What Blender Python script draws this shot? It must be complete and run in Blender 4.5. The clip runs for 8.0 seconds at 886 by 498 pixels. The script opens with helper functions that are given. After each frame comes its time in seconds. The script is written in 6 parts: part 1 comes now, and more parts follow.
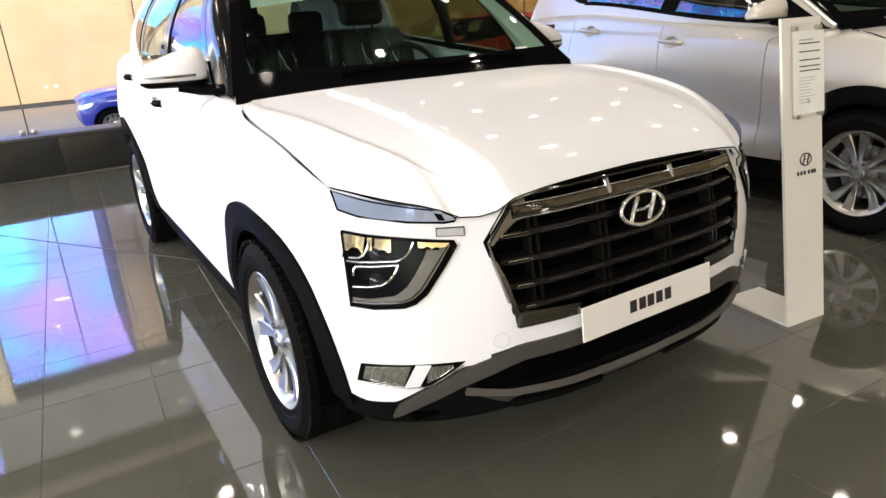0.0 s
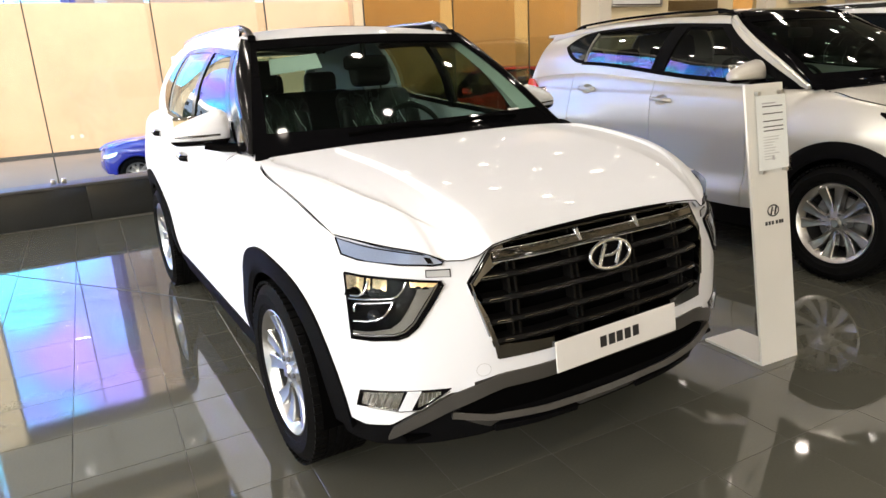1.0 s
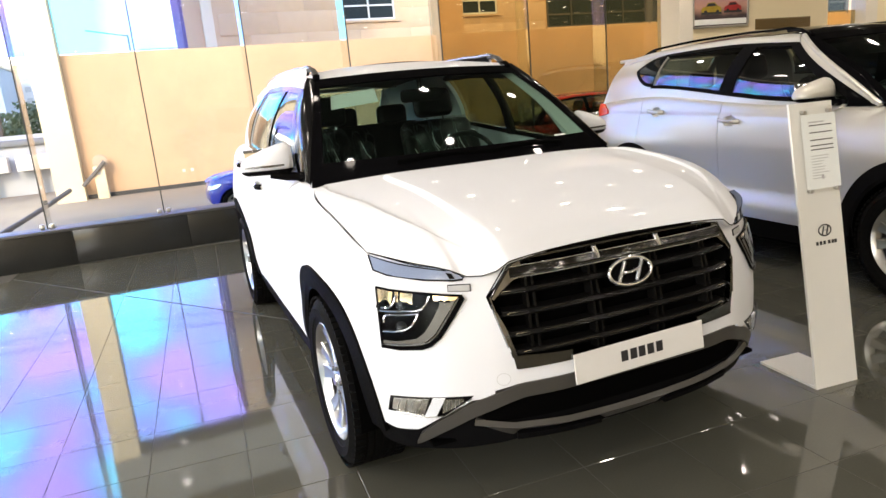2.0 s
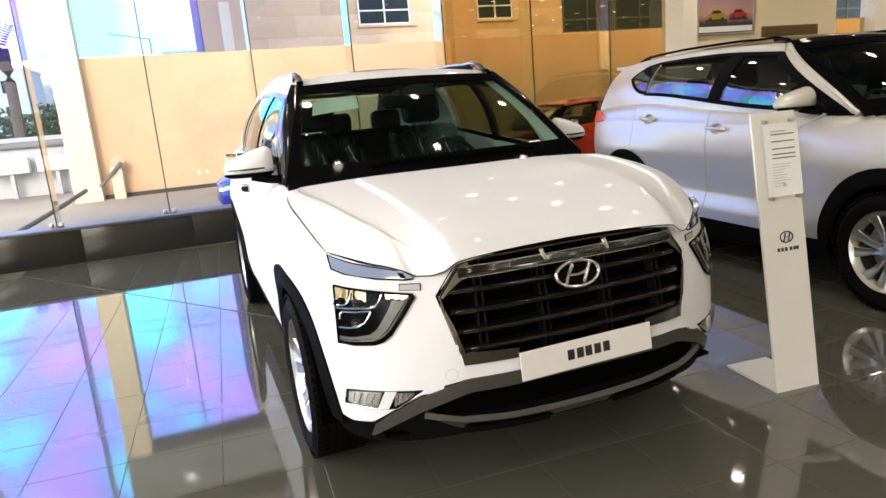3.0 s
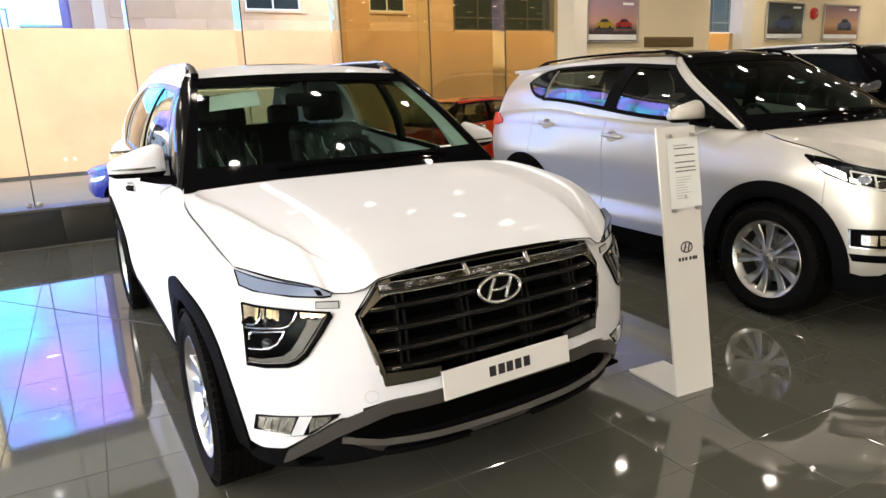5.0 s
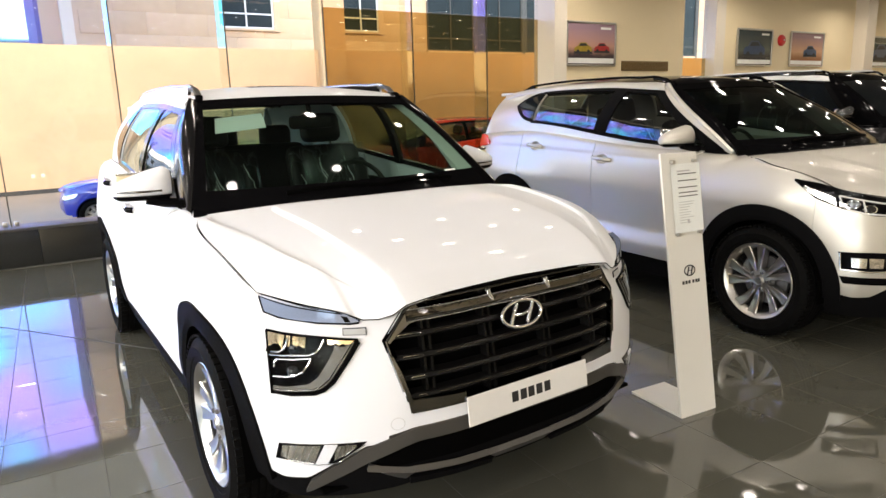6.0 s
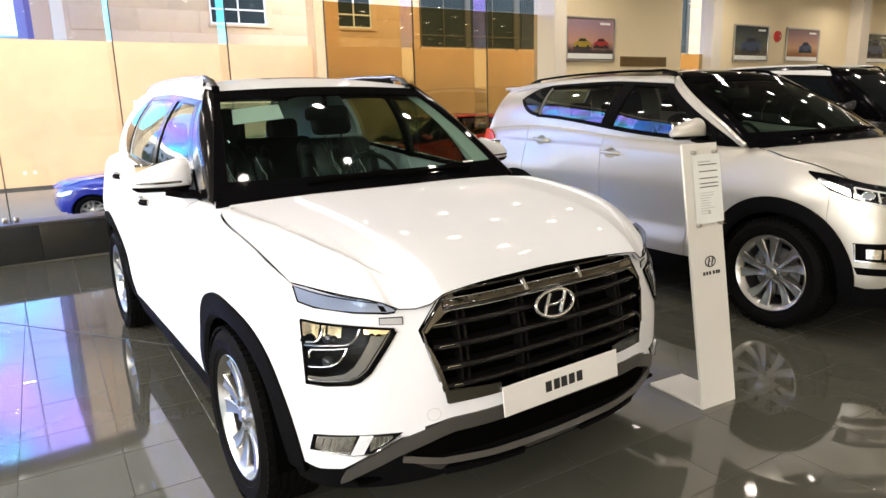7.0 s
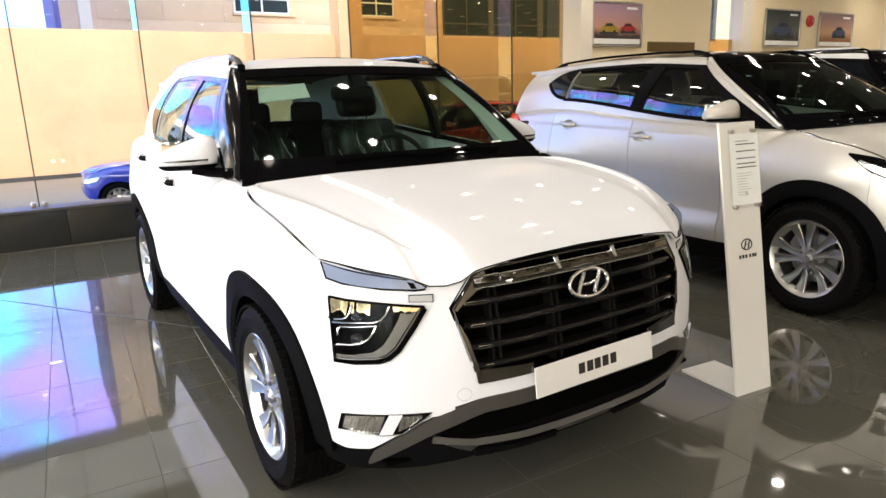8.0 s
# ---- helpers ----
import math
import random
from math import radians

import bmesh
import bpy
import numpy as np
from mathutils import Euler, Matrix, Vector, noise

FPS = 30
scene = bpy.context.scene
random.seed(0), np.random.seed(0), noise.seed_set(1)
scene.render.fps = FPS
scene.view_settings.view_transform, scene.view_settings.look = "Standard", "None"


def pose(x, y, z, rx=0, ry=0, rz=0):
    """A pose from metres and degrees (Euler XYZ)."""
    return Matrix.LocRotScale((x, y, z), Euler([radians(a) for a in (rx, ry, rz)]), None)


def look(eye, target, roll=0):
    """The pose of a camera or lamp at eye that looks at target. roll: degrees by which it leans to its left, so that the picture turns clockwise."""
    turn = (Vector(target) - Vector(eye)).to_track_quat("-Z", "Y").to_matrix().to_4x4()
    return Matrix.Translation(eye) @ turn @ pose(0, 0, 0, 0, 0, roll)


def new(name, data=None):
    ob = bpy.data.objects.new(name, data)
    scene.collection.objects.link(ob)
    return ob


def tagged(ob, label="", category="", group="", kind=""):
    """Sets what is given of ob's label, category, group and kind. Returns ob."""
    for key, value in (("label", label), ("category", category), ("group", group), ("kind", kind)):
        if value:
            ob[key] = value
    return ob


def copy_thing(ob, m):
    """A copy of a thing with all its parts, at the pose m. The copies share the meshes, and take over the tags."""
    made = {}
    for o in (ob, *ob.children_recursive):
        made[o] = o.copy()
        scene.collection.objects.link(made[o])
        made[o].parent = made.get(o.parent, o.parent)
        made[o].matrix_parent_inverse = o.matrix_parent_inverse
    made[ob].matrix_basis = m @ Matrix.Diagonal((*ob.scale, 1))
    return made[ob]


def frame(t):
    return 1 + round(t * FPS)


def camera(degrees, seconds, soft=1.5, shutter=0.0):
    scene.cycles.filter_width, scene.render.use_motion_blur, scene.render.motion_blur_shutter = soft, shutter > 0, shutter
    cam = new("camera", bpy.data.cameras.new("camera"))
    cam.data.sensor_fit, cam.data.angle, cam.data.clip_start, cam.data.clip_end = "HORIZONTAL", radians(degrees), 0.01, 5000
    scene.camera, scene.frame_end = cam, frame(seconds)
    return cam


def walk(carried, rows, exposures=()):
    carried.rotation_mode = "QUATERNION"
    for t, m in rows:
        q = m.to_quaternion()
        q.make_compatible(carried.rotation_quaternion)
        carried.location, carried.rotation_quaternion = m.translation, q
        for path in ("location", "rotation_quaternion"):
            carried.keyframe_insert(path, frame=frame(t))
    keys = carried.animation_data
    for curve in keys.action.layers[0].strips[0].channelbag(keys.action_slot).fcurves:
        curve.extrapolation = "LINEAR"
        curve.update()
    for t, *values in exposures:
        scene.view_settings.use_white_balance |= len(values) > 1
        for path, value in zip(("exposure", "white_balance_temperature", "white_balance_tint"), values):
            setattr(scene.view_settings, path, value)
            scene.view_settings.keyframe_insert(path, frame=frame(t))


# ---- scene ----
cam = camera(67.3, 8.0)
PATH = [
    (0, (-1.408, -2.008, 1.353), (-0.439, -0.396, 0.674), -3.2),
    (0.5, (-1.46, -2.157, 1.388), (-0.518, -0.492, 0.804), -2.9),
    (1, (-1.478, -2.257, 1.417), (-0.513, -0.592, 0.873), -3.2),
    (1.5, (-1.452, -2.361, 1.418), (-0.598, -0.621, 0.925), -4.7),
    (2.8, (-1.216, -2.673, 1.402), (-0.56, -0.829, 0.988), -4.6),
    (3, (-1.203, -2.68, 1.409), (-0.518, -0.851, 0.979), -4.8),
    (3.5, (-1.113, -2.629, 1.396), (-0.375, -0.829, 0.935), -3.5),
    (4, (-1.063, -2.58, 1.405), (-0.221, -0.819, 0.972), -0.3),
    (4.5, (-1.155, -2.568, 1.409), (-0.176, -0.877, 0.981), -2.0),
    (4.7, (-1.199, -2.557, 1.43), (-0.24, -0.865, 0.965), -2.6),
    (5.8, (-1.357, -2.456, 1.49), (-0.284, -0.828, 1.043), -1.2),
    (6, (-1.397, -2.44, 1.493), (-0.333, -0.8, 1.073), -1.7),
    (6.5, (-1.467, -2.391, 1.486), (-0.417, -0.746, 1.049), -2.3),
    (7, (-1.506, -2.351, 1.466), (-0.421, -0.727, 1.038), -1.7),
    (7.5, (-1.5, -2.304, 1.436), (-0.437, -0.668, 0.997), -1.7),
    (8, (-1.509, -2.295, 1.412), (-0.48, -0.641, 0.958), -1.8),
]
EXPOSURE = 2.5
walk(cam, [(t, look(eye, target, roll)) for t, eye, target, roll in PATH], [(t, EXPOSURE + stops, 6700, 14) for t, stops in ((0, -.03), (1.5, 0), (3, -.11), (3.5, -.13), (4.5, -.06), (6, .02), (8, .02))])
scene.view_settings.exposure = EXPOSURE

# ---- world, sun and lamps ----
SUN_WAY = Vector((0.25, 0.85, -0.45)).normalized()
world = bpy.data.worlds.new("evening_sky")
scene.world = world
world.use_nodes = True
wn = world.node_tree
sky = wn.nodes.new("ShaderNodeTexSky")
sky.sky_type = 'NISHITA'
sky.sun_disc = False
sky.sun_elevation = math.asin(-SUN_WAY.z)
sky.sun_rotation = math.atan2(-SUN_WAY.x, -SUN_WAY.y)
sky.air_density, sky.dust_density, sky.ozone_density = 1.0, 0.6, 2.0
wn.links.new(sky.outputs[0], wn.nodes["Background"].inputs[0])
wn.nodes["Background"].inputs[1].default_value = 0.15
sun = new("sun", bpy.data.lights.new("sun", 'SUN'))
sun.data.energy, sun.data.angle, sun.data.color = 0.44, radians(6), (1.0, 0.84, 0.62)
sun.matrix_world = Matrix.Translation((-20, -10, 12)) @ SUN_WAY.to_track_quat("-Z", "Y").to_matrix().to_4x4()

# daylight of the wide western sky, in the opening of the street front
day = new("window_daylight", bpy.data.lights.new("window_daylight", 'AREA'))
day.data.shape, day.data.size, day.data.size_y, day.data.energy, day.data.color = 'RECTANGLE', 14.0, 1.7, 165.0, (1.0, 0.915, 0.80)
day.matrix_world = look((-7.16, -1.74, 2.55), (0, -1.74, 2.55))

# ---- helpers for materials and meshes ----
def material(name, colour, rough=0.5, metal=0.0, coat=0.0, grain=0.0, grain_scale=40.0, stain=0.0, stain_scale=1.5, bump=0.0,
             bump_scale=200.0, per_object=0.0, specular=0.5, rough_var=0.0, stretch=(1, 1, 1)):
    """A surface with variation of colour at two scales, of roughness, and fine relief."""
    m = bpy.data.materials.new(name)
    m.use_nodes = True
    n, l = m.node_tree.nodes, m.node_tree.links
    b = n["Principled BSDF"]
    b.inputs["Base Color"].default_value = (*colour, 1)
    b.inputs["Roughness"].default_value, b.inputs["Metallic"].default_value = rough, metal
    b.inputs["Coat Weight"].default_value, b.inputs["Coat Roughness"].default_value = coat, 0.02
    b.inputs["Specular IOR Level"].default_value = specular
    co = n.new("ShaderNodeTexCoord")
    mp = n.new("ShaderNodeMapping")
    mp.inputs["Scale"].default_value = stretch
    l.new(co.outputs["Object"], mp.inputs[0])

    def noise_at(scale, detail=6.0):
        t = n.new("ShaderNodeTexNoise")
        t.inputs["Scale"].default_value, t.inputs["Detail"].default_value = scale, detail
        l.new(mp.outputs[0], t.inputs[0])
        return t.outputs["Fac"]

    def span(fac, low, high):
        r = n.new("ShaderNodeMapRange")
        r.inputs[1].default_value, r.inputs[2].default_value = 0.25, 0.75
        r.inputs[3].default_value, r.inputs[4].default_value = low, high
        l.new(fac, r.inputs[0])
        return r.outputs[0]
    value = None

    def times(a, c):
        if a is None:
            return c
        x = n.new("ShaderNodeMath")
        x.operation = 'MULTIPLY'
        l.new(a, x.inputs[0]), l.new(c, x.inputs[1])
        return x.outputs[0]
    if grain:
        value = times(value, span(noise_at(grain_scale), 1 - grain, 1 + grain))
    if stain:
        value = times(value, span(noise_at(stain_scale, 4.0), 1 - stain, 1 + stain))
    if per_object:
        info = n.new("ShaderNodeObjectInfo")
        r = n.new("ShaderNodeMapRange")
        r.inputs[3].default_value, r.inputs[4].default_value = 1 - per_object, 1 + per_object
        l.new(info.outputs["Random"], r.inputs[0])
        value = times(value, r.outputs[0])
    if value is not None:
        v = n.new("ShaderNodeVectorMath")
        v.operation = 'SCALE'
        v.inputs[0].default_value = colour
        l.new(value, v.inputs["Scale"])
        l.new(v.outputs[0], b.inputs["Base Color"])
    if rough_var:
        l.new(span(noise_at(stain_scale * 2.3), max(0.0, rough - rough_var), rough + rough_var), b.inputs["Roughness"])
    if bump:
        k = n.new("ShaderNodeBump")
        k.inputs["Strength"].default_value, k.inputs["Distance"].default_value = bump, 0.002
        l.new(noise_at(bump_scale), k.inputs["Height"])
        l.new(k.outputs[0], b.inputs["Normal"])
    return m


def glass_material(name, tint, rough=0.0, ior=1.5):
    """A thin pane: clear straight through, with Fresnel gloss on it."""
    m = bpy.data.materials.new(name)
    m.use_nodes = True
    n, l = m.node_tree.nodes, m.node_tree.links
    n.remove(n["Principled BSDF"])
    tr, gl = n.new("ShaderNodeBsdfTransparent"), n.new("ShaderNodeBsdfGlossy")
    face, five, base, mix = n.new("ShaderNodeLayerWeight"), n.new("ShaderNodeMath"), n.new("ShaderNodeMath"), n.new("ShaderNodeMixShader")
    face.inputs["Blend"].default_value = 0.5
    five.operation, five.inputs[1].default_value = 'POWER', 5.0
    f0 = ((ior - 1) / (ior + 1)) ** 2
    base.operation, base.inputs[1].default_value, base.inputs[2].default_value = 'MULTIPLY_ADD', 1 - f0, f0
    l.new(face.outputs["Facing"], five.inputs[0]), l.new(five.outputs[0], base.inputs[0])
    tr.inputs[0].default_value, gl.inputs[0].default_value = (*tint, 1), (0.95, 0.97, 1, 1)
    gl.inputs["Roughness"].default_value = rough
    l.new(base.outputs[0], mix.inputs[0]), l.new(tr.outputs[0], mix.inputs[1]), l.new(gl.outputs[0], mix.inputs[2])
    l.new(mix.outputs[0], n["Material Output"].inputs[0])
    return m


def glow_material(name, colour, strength):
    m = bpy.data.materials.new(name)
    m.use_nodes = True
    b = m.node_tree.nodes["Principled BSDF"]
    b.inputs["Base Color"].default_value = (*colour, 1)
    b.inputs["Emission Color"].default_value = (*colour, 1)
    b.inputs["Emission Strength"].default_value = strength
    return m


def put(name, verts, faces, mat, parent=None, label="", angle=32, flat=False):
    """One mesh object from vertices and faces."""
    me = bpy.data.meshes.new(name)
    me.from_pydata([tuple(map(float, v)) for v in verts], [], [tuple(map(int, f)) for f in faces])
    me.update()
    if not flat:
        me.shade_smooth()
        me.set_sharp_from_angle(angle=radians(angle))
    me.materials.append(mat)
    ob = new(name, me)
    if parent is not None:
        ob.parent = parent
    if label:
        tagged(ob, label)
    return ob


def join(*pieces):
    verts, faces = [], []
    for v, f in pieces:
        k = len(verts)
        verts += [tuple(p) for p in v]
        faces += [tuple(i + k for i in q) for q in f]
    return verts, faces


def moved(piece, m):
    return [tuple(m @ Vector(p)) for p in piece[0]], piece[1]


def box(c, size, bevel=0.0, segments=2, m=None):
    """A box about c with rounded edges."""
    bm = bmesh.new()
    bmesh.ops.create_cube(bm, size=1.0, matrix=Matrix.Diagonal((*size, 1)))
    if bevel:
        bmesh.ops.bevel(bm, geom=bm.edges[:], offset=bevel, segments=segments, profile=0.5, affect='EDGES')
    t = Matrix.Translation(c) @ (m if m else Matrix())
    bm.verts.index_update()
    out = [tuple(t @ v.co) for v in bm.verts], [tuple(v.index for v in f.verts) for f in bm.faces]
    bm.free()
    return out


def lathe(profile, n=48, axis="x"):
    """Turns a profile of (along, radius) pairs round the x or z axis."""
    verts, faces, k = [], [], len(profile)
    for i in range(n):
        a = 2 * math.pi * i / n
        for d, r in profile:
            p = (d, r * math.cos(a), r * math.sin(a)) if axis == "x" else (r * math.cos(a), r * math.sin(a), d)
            verts.append(p)
    for i in range(n):
        j = (i + 1) % n
        for q in range(k - 1):
            faces.append((i * k + q, i * k + q + 1, j * k + q + 1, j * k + q) if axis == "x" else (i * k + q, j * k + q, j * k + q + 1, i * k + q + 1))
    return verts, faces


def tube(points, rx, rz=None, n=8, closed=False, up=(0, 0, 1)):
    """A bar of elliptic section along points: rx across, rz along up."""
    rz = rz or rx
    pts, verts, faces = [Vector(p) for p in points], [], []
    k = len(pts)
    for i, p in enumerate(pts):
        a, b = (pts[i - 1], pts[(i + 1) % k]) if closed else (pts[max(i - 1, 0)], pts[min(i + 1, k - 1)])
        t = (b - a).normalized()
        side = t.cross(Vector(up))
        side = side.normalized() if side.length > 1e-4 else Vector((1, 0, 0))
        over = side.cross(t).normalized()
        for j in range(n):
            w = 2 * math.pi * (j + 0.5) / n
            verts.append(tuple(p + side * rx * math.cos(w) + over * rz * math.sin(w)))
    for i in range(k if closed else k - 1):
        for j in range(n):
            faces.append((i * n + j, i * n + (j + 1) % n, ((i + 1) % k) * n + (j + 1) % n, ((i + 1) % k) * n + j))
    if not closed:
        faces += [tuple(reversed(range(n))), tuple((k - 1) * n + j for j in range(n))]
    return verts, faces


def prism(outline, depth, axis="y"):
    """A flat outline of (a, b) points, made depth thick: a and b are x and z (axis y), y and z (axis x) or x and y (axis z)."""
    k = len(outline)
    lay = {"y": lambda a, b, d: (a, d, b), "x": lambda a, b, d: (d, a, b), "z": lambda a, b, d: (a, b, d)}[axis]
    verts = [lay(a, b, d) for d in (0, depth) for a, b in outline]
    faces = [tuple(range(k)), tuple(reversed(range(k, 2 * k)))] + [(i, i + k, (i + 1) % k + k, (i + 1) % k) for i in range(k)]
    bm = bmesh.new()
    vs = [bm.verts.new(v) for v in verts]
    for f in faces:
        bm.faces.new([vs[i] for i in f])
    bmesh.ops.recalc_face_normals(bm, faces=bm.faces[:])
    bm.verts.index_update()
    out = [tuple(v.co) for v in bm.verts], [tuple(v.index for v in f.verts) for f in bm.faces]
    bm.free()
    return out


def sheet(P, thick=0.0, away=None):
    """A grid of points (n, m, 3) as a surface; with thick, a plate with that depth behind it. away: a point behind it."""
    P = np.asarray(P, float)
    n, m = P.shape[:2]
    du, dv = np.gradient(P, axis=0), np.gradient(P, axis=1)
    N = np.cross(du, dv)
    N /= np.maximum(np.linalg.norm(N, axis=2, keepdims=True), 1e-9)
    flip = away is not None and np.sum(N * (P - np.asarray(away, float))) < 0
    if flip:
        N = -N
    idx = np.arange(n * m).reshape(n, m)
    a, b, c, d = idx[:-1, :-1].ravel(), idx[1:, :-1].ravel(), idx[1:, 1:].ravel(), idx[:-1, 1:].ravel()
    F = np.stack((a, d, c, b) if flip else (a, b, c, d), 1)
    V = P.reshape(-1, 3)
    faces = F.tolist()
    if thick:
        V = np.concatenate((V, (P - N * thick).reshape(-1, 3)))
        faces += (F[:, ::-1] + n * m).tolist()
        ring = np.concatenate((idx[:, 0], idx[-1, 1:], idx[-2::-1, -1], idx[0, -2:0:-1]))
        for i, q in enumerate(ring):
            r = ring[(i + 1) % len(ring)]
            faces.append((q, r, r + n * m, q + n * m) if flip else (r, q, q + n * m, r + n * m))
    return V.tolist(), faces


def curve_at(x, xs, ys):
    """A smooth curve through (xs, ys), with no overshoot, at x."""
    x, xs, ys = np.asarray(x, float), np.asarray(xs, float), np.asarray(ys, float)
    h, d = np.diff(xs), np.diff(ys) / np.diff(xs)
    g = np.zeros_like(ys)
    g[0], g[-1] = d[0], d[-1]
    ok = d[:-1] * d[1:] > 0
    w1, w2 = 2 * h[1:] + h[:-1], h[1:] + 2 * h[:-1]
    with np.errstate(divide="ignore", invalid="ignore"):
        g[1:-1] = np.where(ok, (w1 + w2) / (w1 / d[:-1] + w2 / d[1:]), 0)
    i = np.clip(np.searchsorted(xs, x) - 1, 0, len(h) - 1)
    t = np.clip((x - xs[i]) / h[i], 0, 1)
    return ys[i] * (1 + 2 * t) * (1 - t) ** 2 + h[i] * g[i] * t * (1 - t) ** 2 + ys[i + 1] * t * t * (3 - 2 * t) + h[i] * g[i + 1] * t * t * (t - 1)


def smooth(a, b, x):
    t = np.clip((np.asarray(x, float) - a) / (b - a), 0, 1)
    return t * t * (3 - 2 * t)


def thing(name, label, category, at=None, group="", kind=""):
    """An Empty at the base of a thing, to hold its parts."""
    ob = new(name)
    ob.empty_display_size = 0.1
    if at is not None:
        ob.matrix_basis = at
    return tagged(ob, label, category, group, kind)


# ---- materials ----
WHITE_PAINT = material("white_pearl_paint", (0.728, 0.745, 0.775), 0.5, 0, 0.27, stain=0.01, stain_scale=3, specular=0.0)
WHITE_PAINT.node_tree.nodes["Principled BSDF"].inputs["Coat Roughness"].default_value = 0.026
SILVER_PAINT = material("silver_metallic_paint", (0.545, 0.53, 0.475), 0.42, 0.6, 0.3, grain=0.04, grain_scale=900)
BLUE_PAINT = material("blue_paint", (0.006, 0.020, 0.32), 0.25, 0.1, 1.0, grain=0.03, grain_scale=600)
YELLOW_PAINT = material("yellow_paint", (0.55, 0.42, 0.02), 0.25, 0.1, 1.0, grain=0.03, grain_scale=600)
RED_PAINT = material("red_paint", (0.86, 0.045, 0.022), 0.25, 0.1, 1.0, grain=0.03, grain_scale=600)
BLACK_PAINT = material("black_paint", (0.005, 0.005, 0.006), 0.2, 0, 0.6, stain=0.05)
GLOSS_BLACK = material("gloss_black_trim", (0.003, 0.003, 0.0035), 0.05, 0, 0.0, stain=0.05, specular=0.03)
PIANO_BLACK = material("piano_black_frame", (0.004, 0.004, 0.0045), 0.12, stain=0.05, specular=0.5)
CLADDING = material("black_plastic_cladding", (0.0045, 0.0045, 0.005), 0.55, grain=0.15, grain_scale=300, bump=0.25, bump_scale=900, specular=0.02)
GREY_PLASTIC = material("grey_satin_plastic", (0.060, 0.057, 0.051), 0.42, 0.2, grain=0.06, grain_scale=400, bump=0.1, bump_scale=900)
# blacker than plain plastic: the shade of hollows is in the colour
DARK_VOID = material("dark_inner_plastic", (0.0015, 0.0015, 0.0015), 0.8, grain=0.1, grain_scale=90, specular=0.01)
GRILLE_DARK = material("grille_dark_metal", (0.007, 0.0069, 0.0066), 0.32, 0.35, specular=0.14, grain=0.06, grain_scale=300)
RAIL_SILVER = material("satin_silver_rail", (0.58, 0.58, 0.57), 0.22, 0.9, 0.1, grain=0.02, grain_scale=300)
ROOF_SILVER = material("pale_silver_roof_trim", (0.72, 0.72, 0.71), 0.4, 0.1, 0.2, grain=0.03, grain_scale=300)
CHROME = material("chrome", (0.92, 0.92, 0.91), 0.07, 1.0, stain=0.03, stain_scale=20)
BRIGHT_TRIM = material("bright_silver_trim", (0.80, 0.81, 0.82), 0.16, 0.90, 0.2, grain=0.15, grain_scale=260)
DARK_CHROME = material("dark_chrome", (0.165, 0.165, 0.165), 0.045, 1.0, stain=0.04, stain_scale=20, bump=0.3, bump_scale=34)
ALLOY = material("silver_alloy", (0.48, 0.473, 0.45), 0.28, 1.0, 0.0, grain=0.03, grain_scale=200)
BARREL = material("dark_wheel_barrel", (0.035, 0.035, 0.036), 0.5, 0.2, grain=0.15, grain_scale=60)
ALLOY_DARK = material("grey_brake_metal", (0.22, 0.22, 0.22), 0.4, 0.9, grain=0.1, grain_scale=60)
RUBBER = material("tyre_rubber", (0.0045, 0.0045, 0.0045), 0.6, grain=0.2, grain_scale=60, bump=0.3, bump_scale=500, specular=0.03)
CAR_GLASS = glass_material("tinted_car_glass", (0.32, 0.48, 0.40), ior=1.32)
SIDE_GLASS = glass_material("side_car_glass", (0.55, 0.60, 0.58), ior=1.48)
DEEP_GLASS = glass_material("deep_tinted_side_glass", (0.24, 0.28, 0.25), ior=2.1)
LENS = glass_material("lamp_lens", (0.93, 0.94, 0.95), ior=1.09)
DRL_LENS = material("blue_grey_lamp_lens", (0.27, 0.33, 0.47), 0.10, 0.35, 1.0, grain=0.15, grain_scale=30, stretch=(6, 6, 40))
REFLECTOR = material("lamp_reflector", (0.75, 0.75, 0.74), 0.10, 1.0, grain=0.1, grain_scale=50)
# the reflected sunset sky is put into this warm colour
SUNSET_MIRROR = material("warm_lamp_mirror", (0.95, 0.74, 0.48), 0.12, 1.0, grain=0.2, grain_scale=60, bump=0.25, bump_scale=30)
LAMP_BLACK = material("lamp_black_housing", (0.002, 0.002, 0.002), 0.18, specular=0.03, grain=0.1)
FOG_REFLECT = material("fog_lamp_bowl", (0.62, 0.61, 0.57), 0.16, 0.95, 0.3, grain=0.4, grain_scale=70, bump=0.4, bump_scale=120)
LAMP_GREY = material("lamp_grey_bezel", (0.115, 0.111, 0.098), 0.4, 0.2, grain=0.05)
TAIL_RED = material("tail_lamp_red", (0.70, 0.012, 0.014), 0.25, 0, 0.15, grain=0.1, grain_scale=80)
SEAT = material("black_seat_leather", (0.006, 0.0066, 0.006), 0.5, grain=0.2, grain_scale=80, bump=0.3, bump_scale=350, specular=0.3)
WRAP = glass_material("clear_wrap", (0.86, 0.87, 0.87), rough=0.10, ior=2.0)
WRAP_GLINT = material("pale_wrap_fold", (0.78, 0.80, 0.78), 0.12, grain=0.3, grain_scale=40)
DASH = material("black_dash_plastic", (0.006, 0.0065, 0.006), 0.6, grain=0.2, grain_scale=150, bump=0.2, bump_scale=600, specular=0.2)
STEERING = material("black_wheel_leather", (0.014, 0.015, 0.014), 0.35, grain=0.2, grain_scale=150, specular=0.6)
CABIN = material("grey_headliner", (0.035, 0.035, 0.034), 0.9, grain=0.08, grain_scale=300)
PALE_TRIM = material("pale_grey_pillar_trim", (0.50, 0.51, 0.48), 0.8, grain=0.06, grain_scale=200)
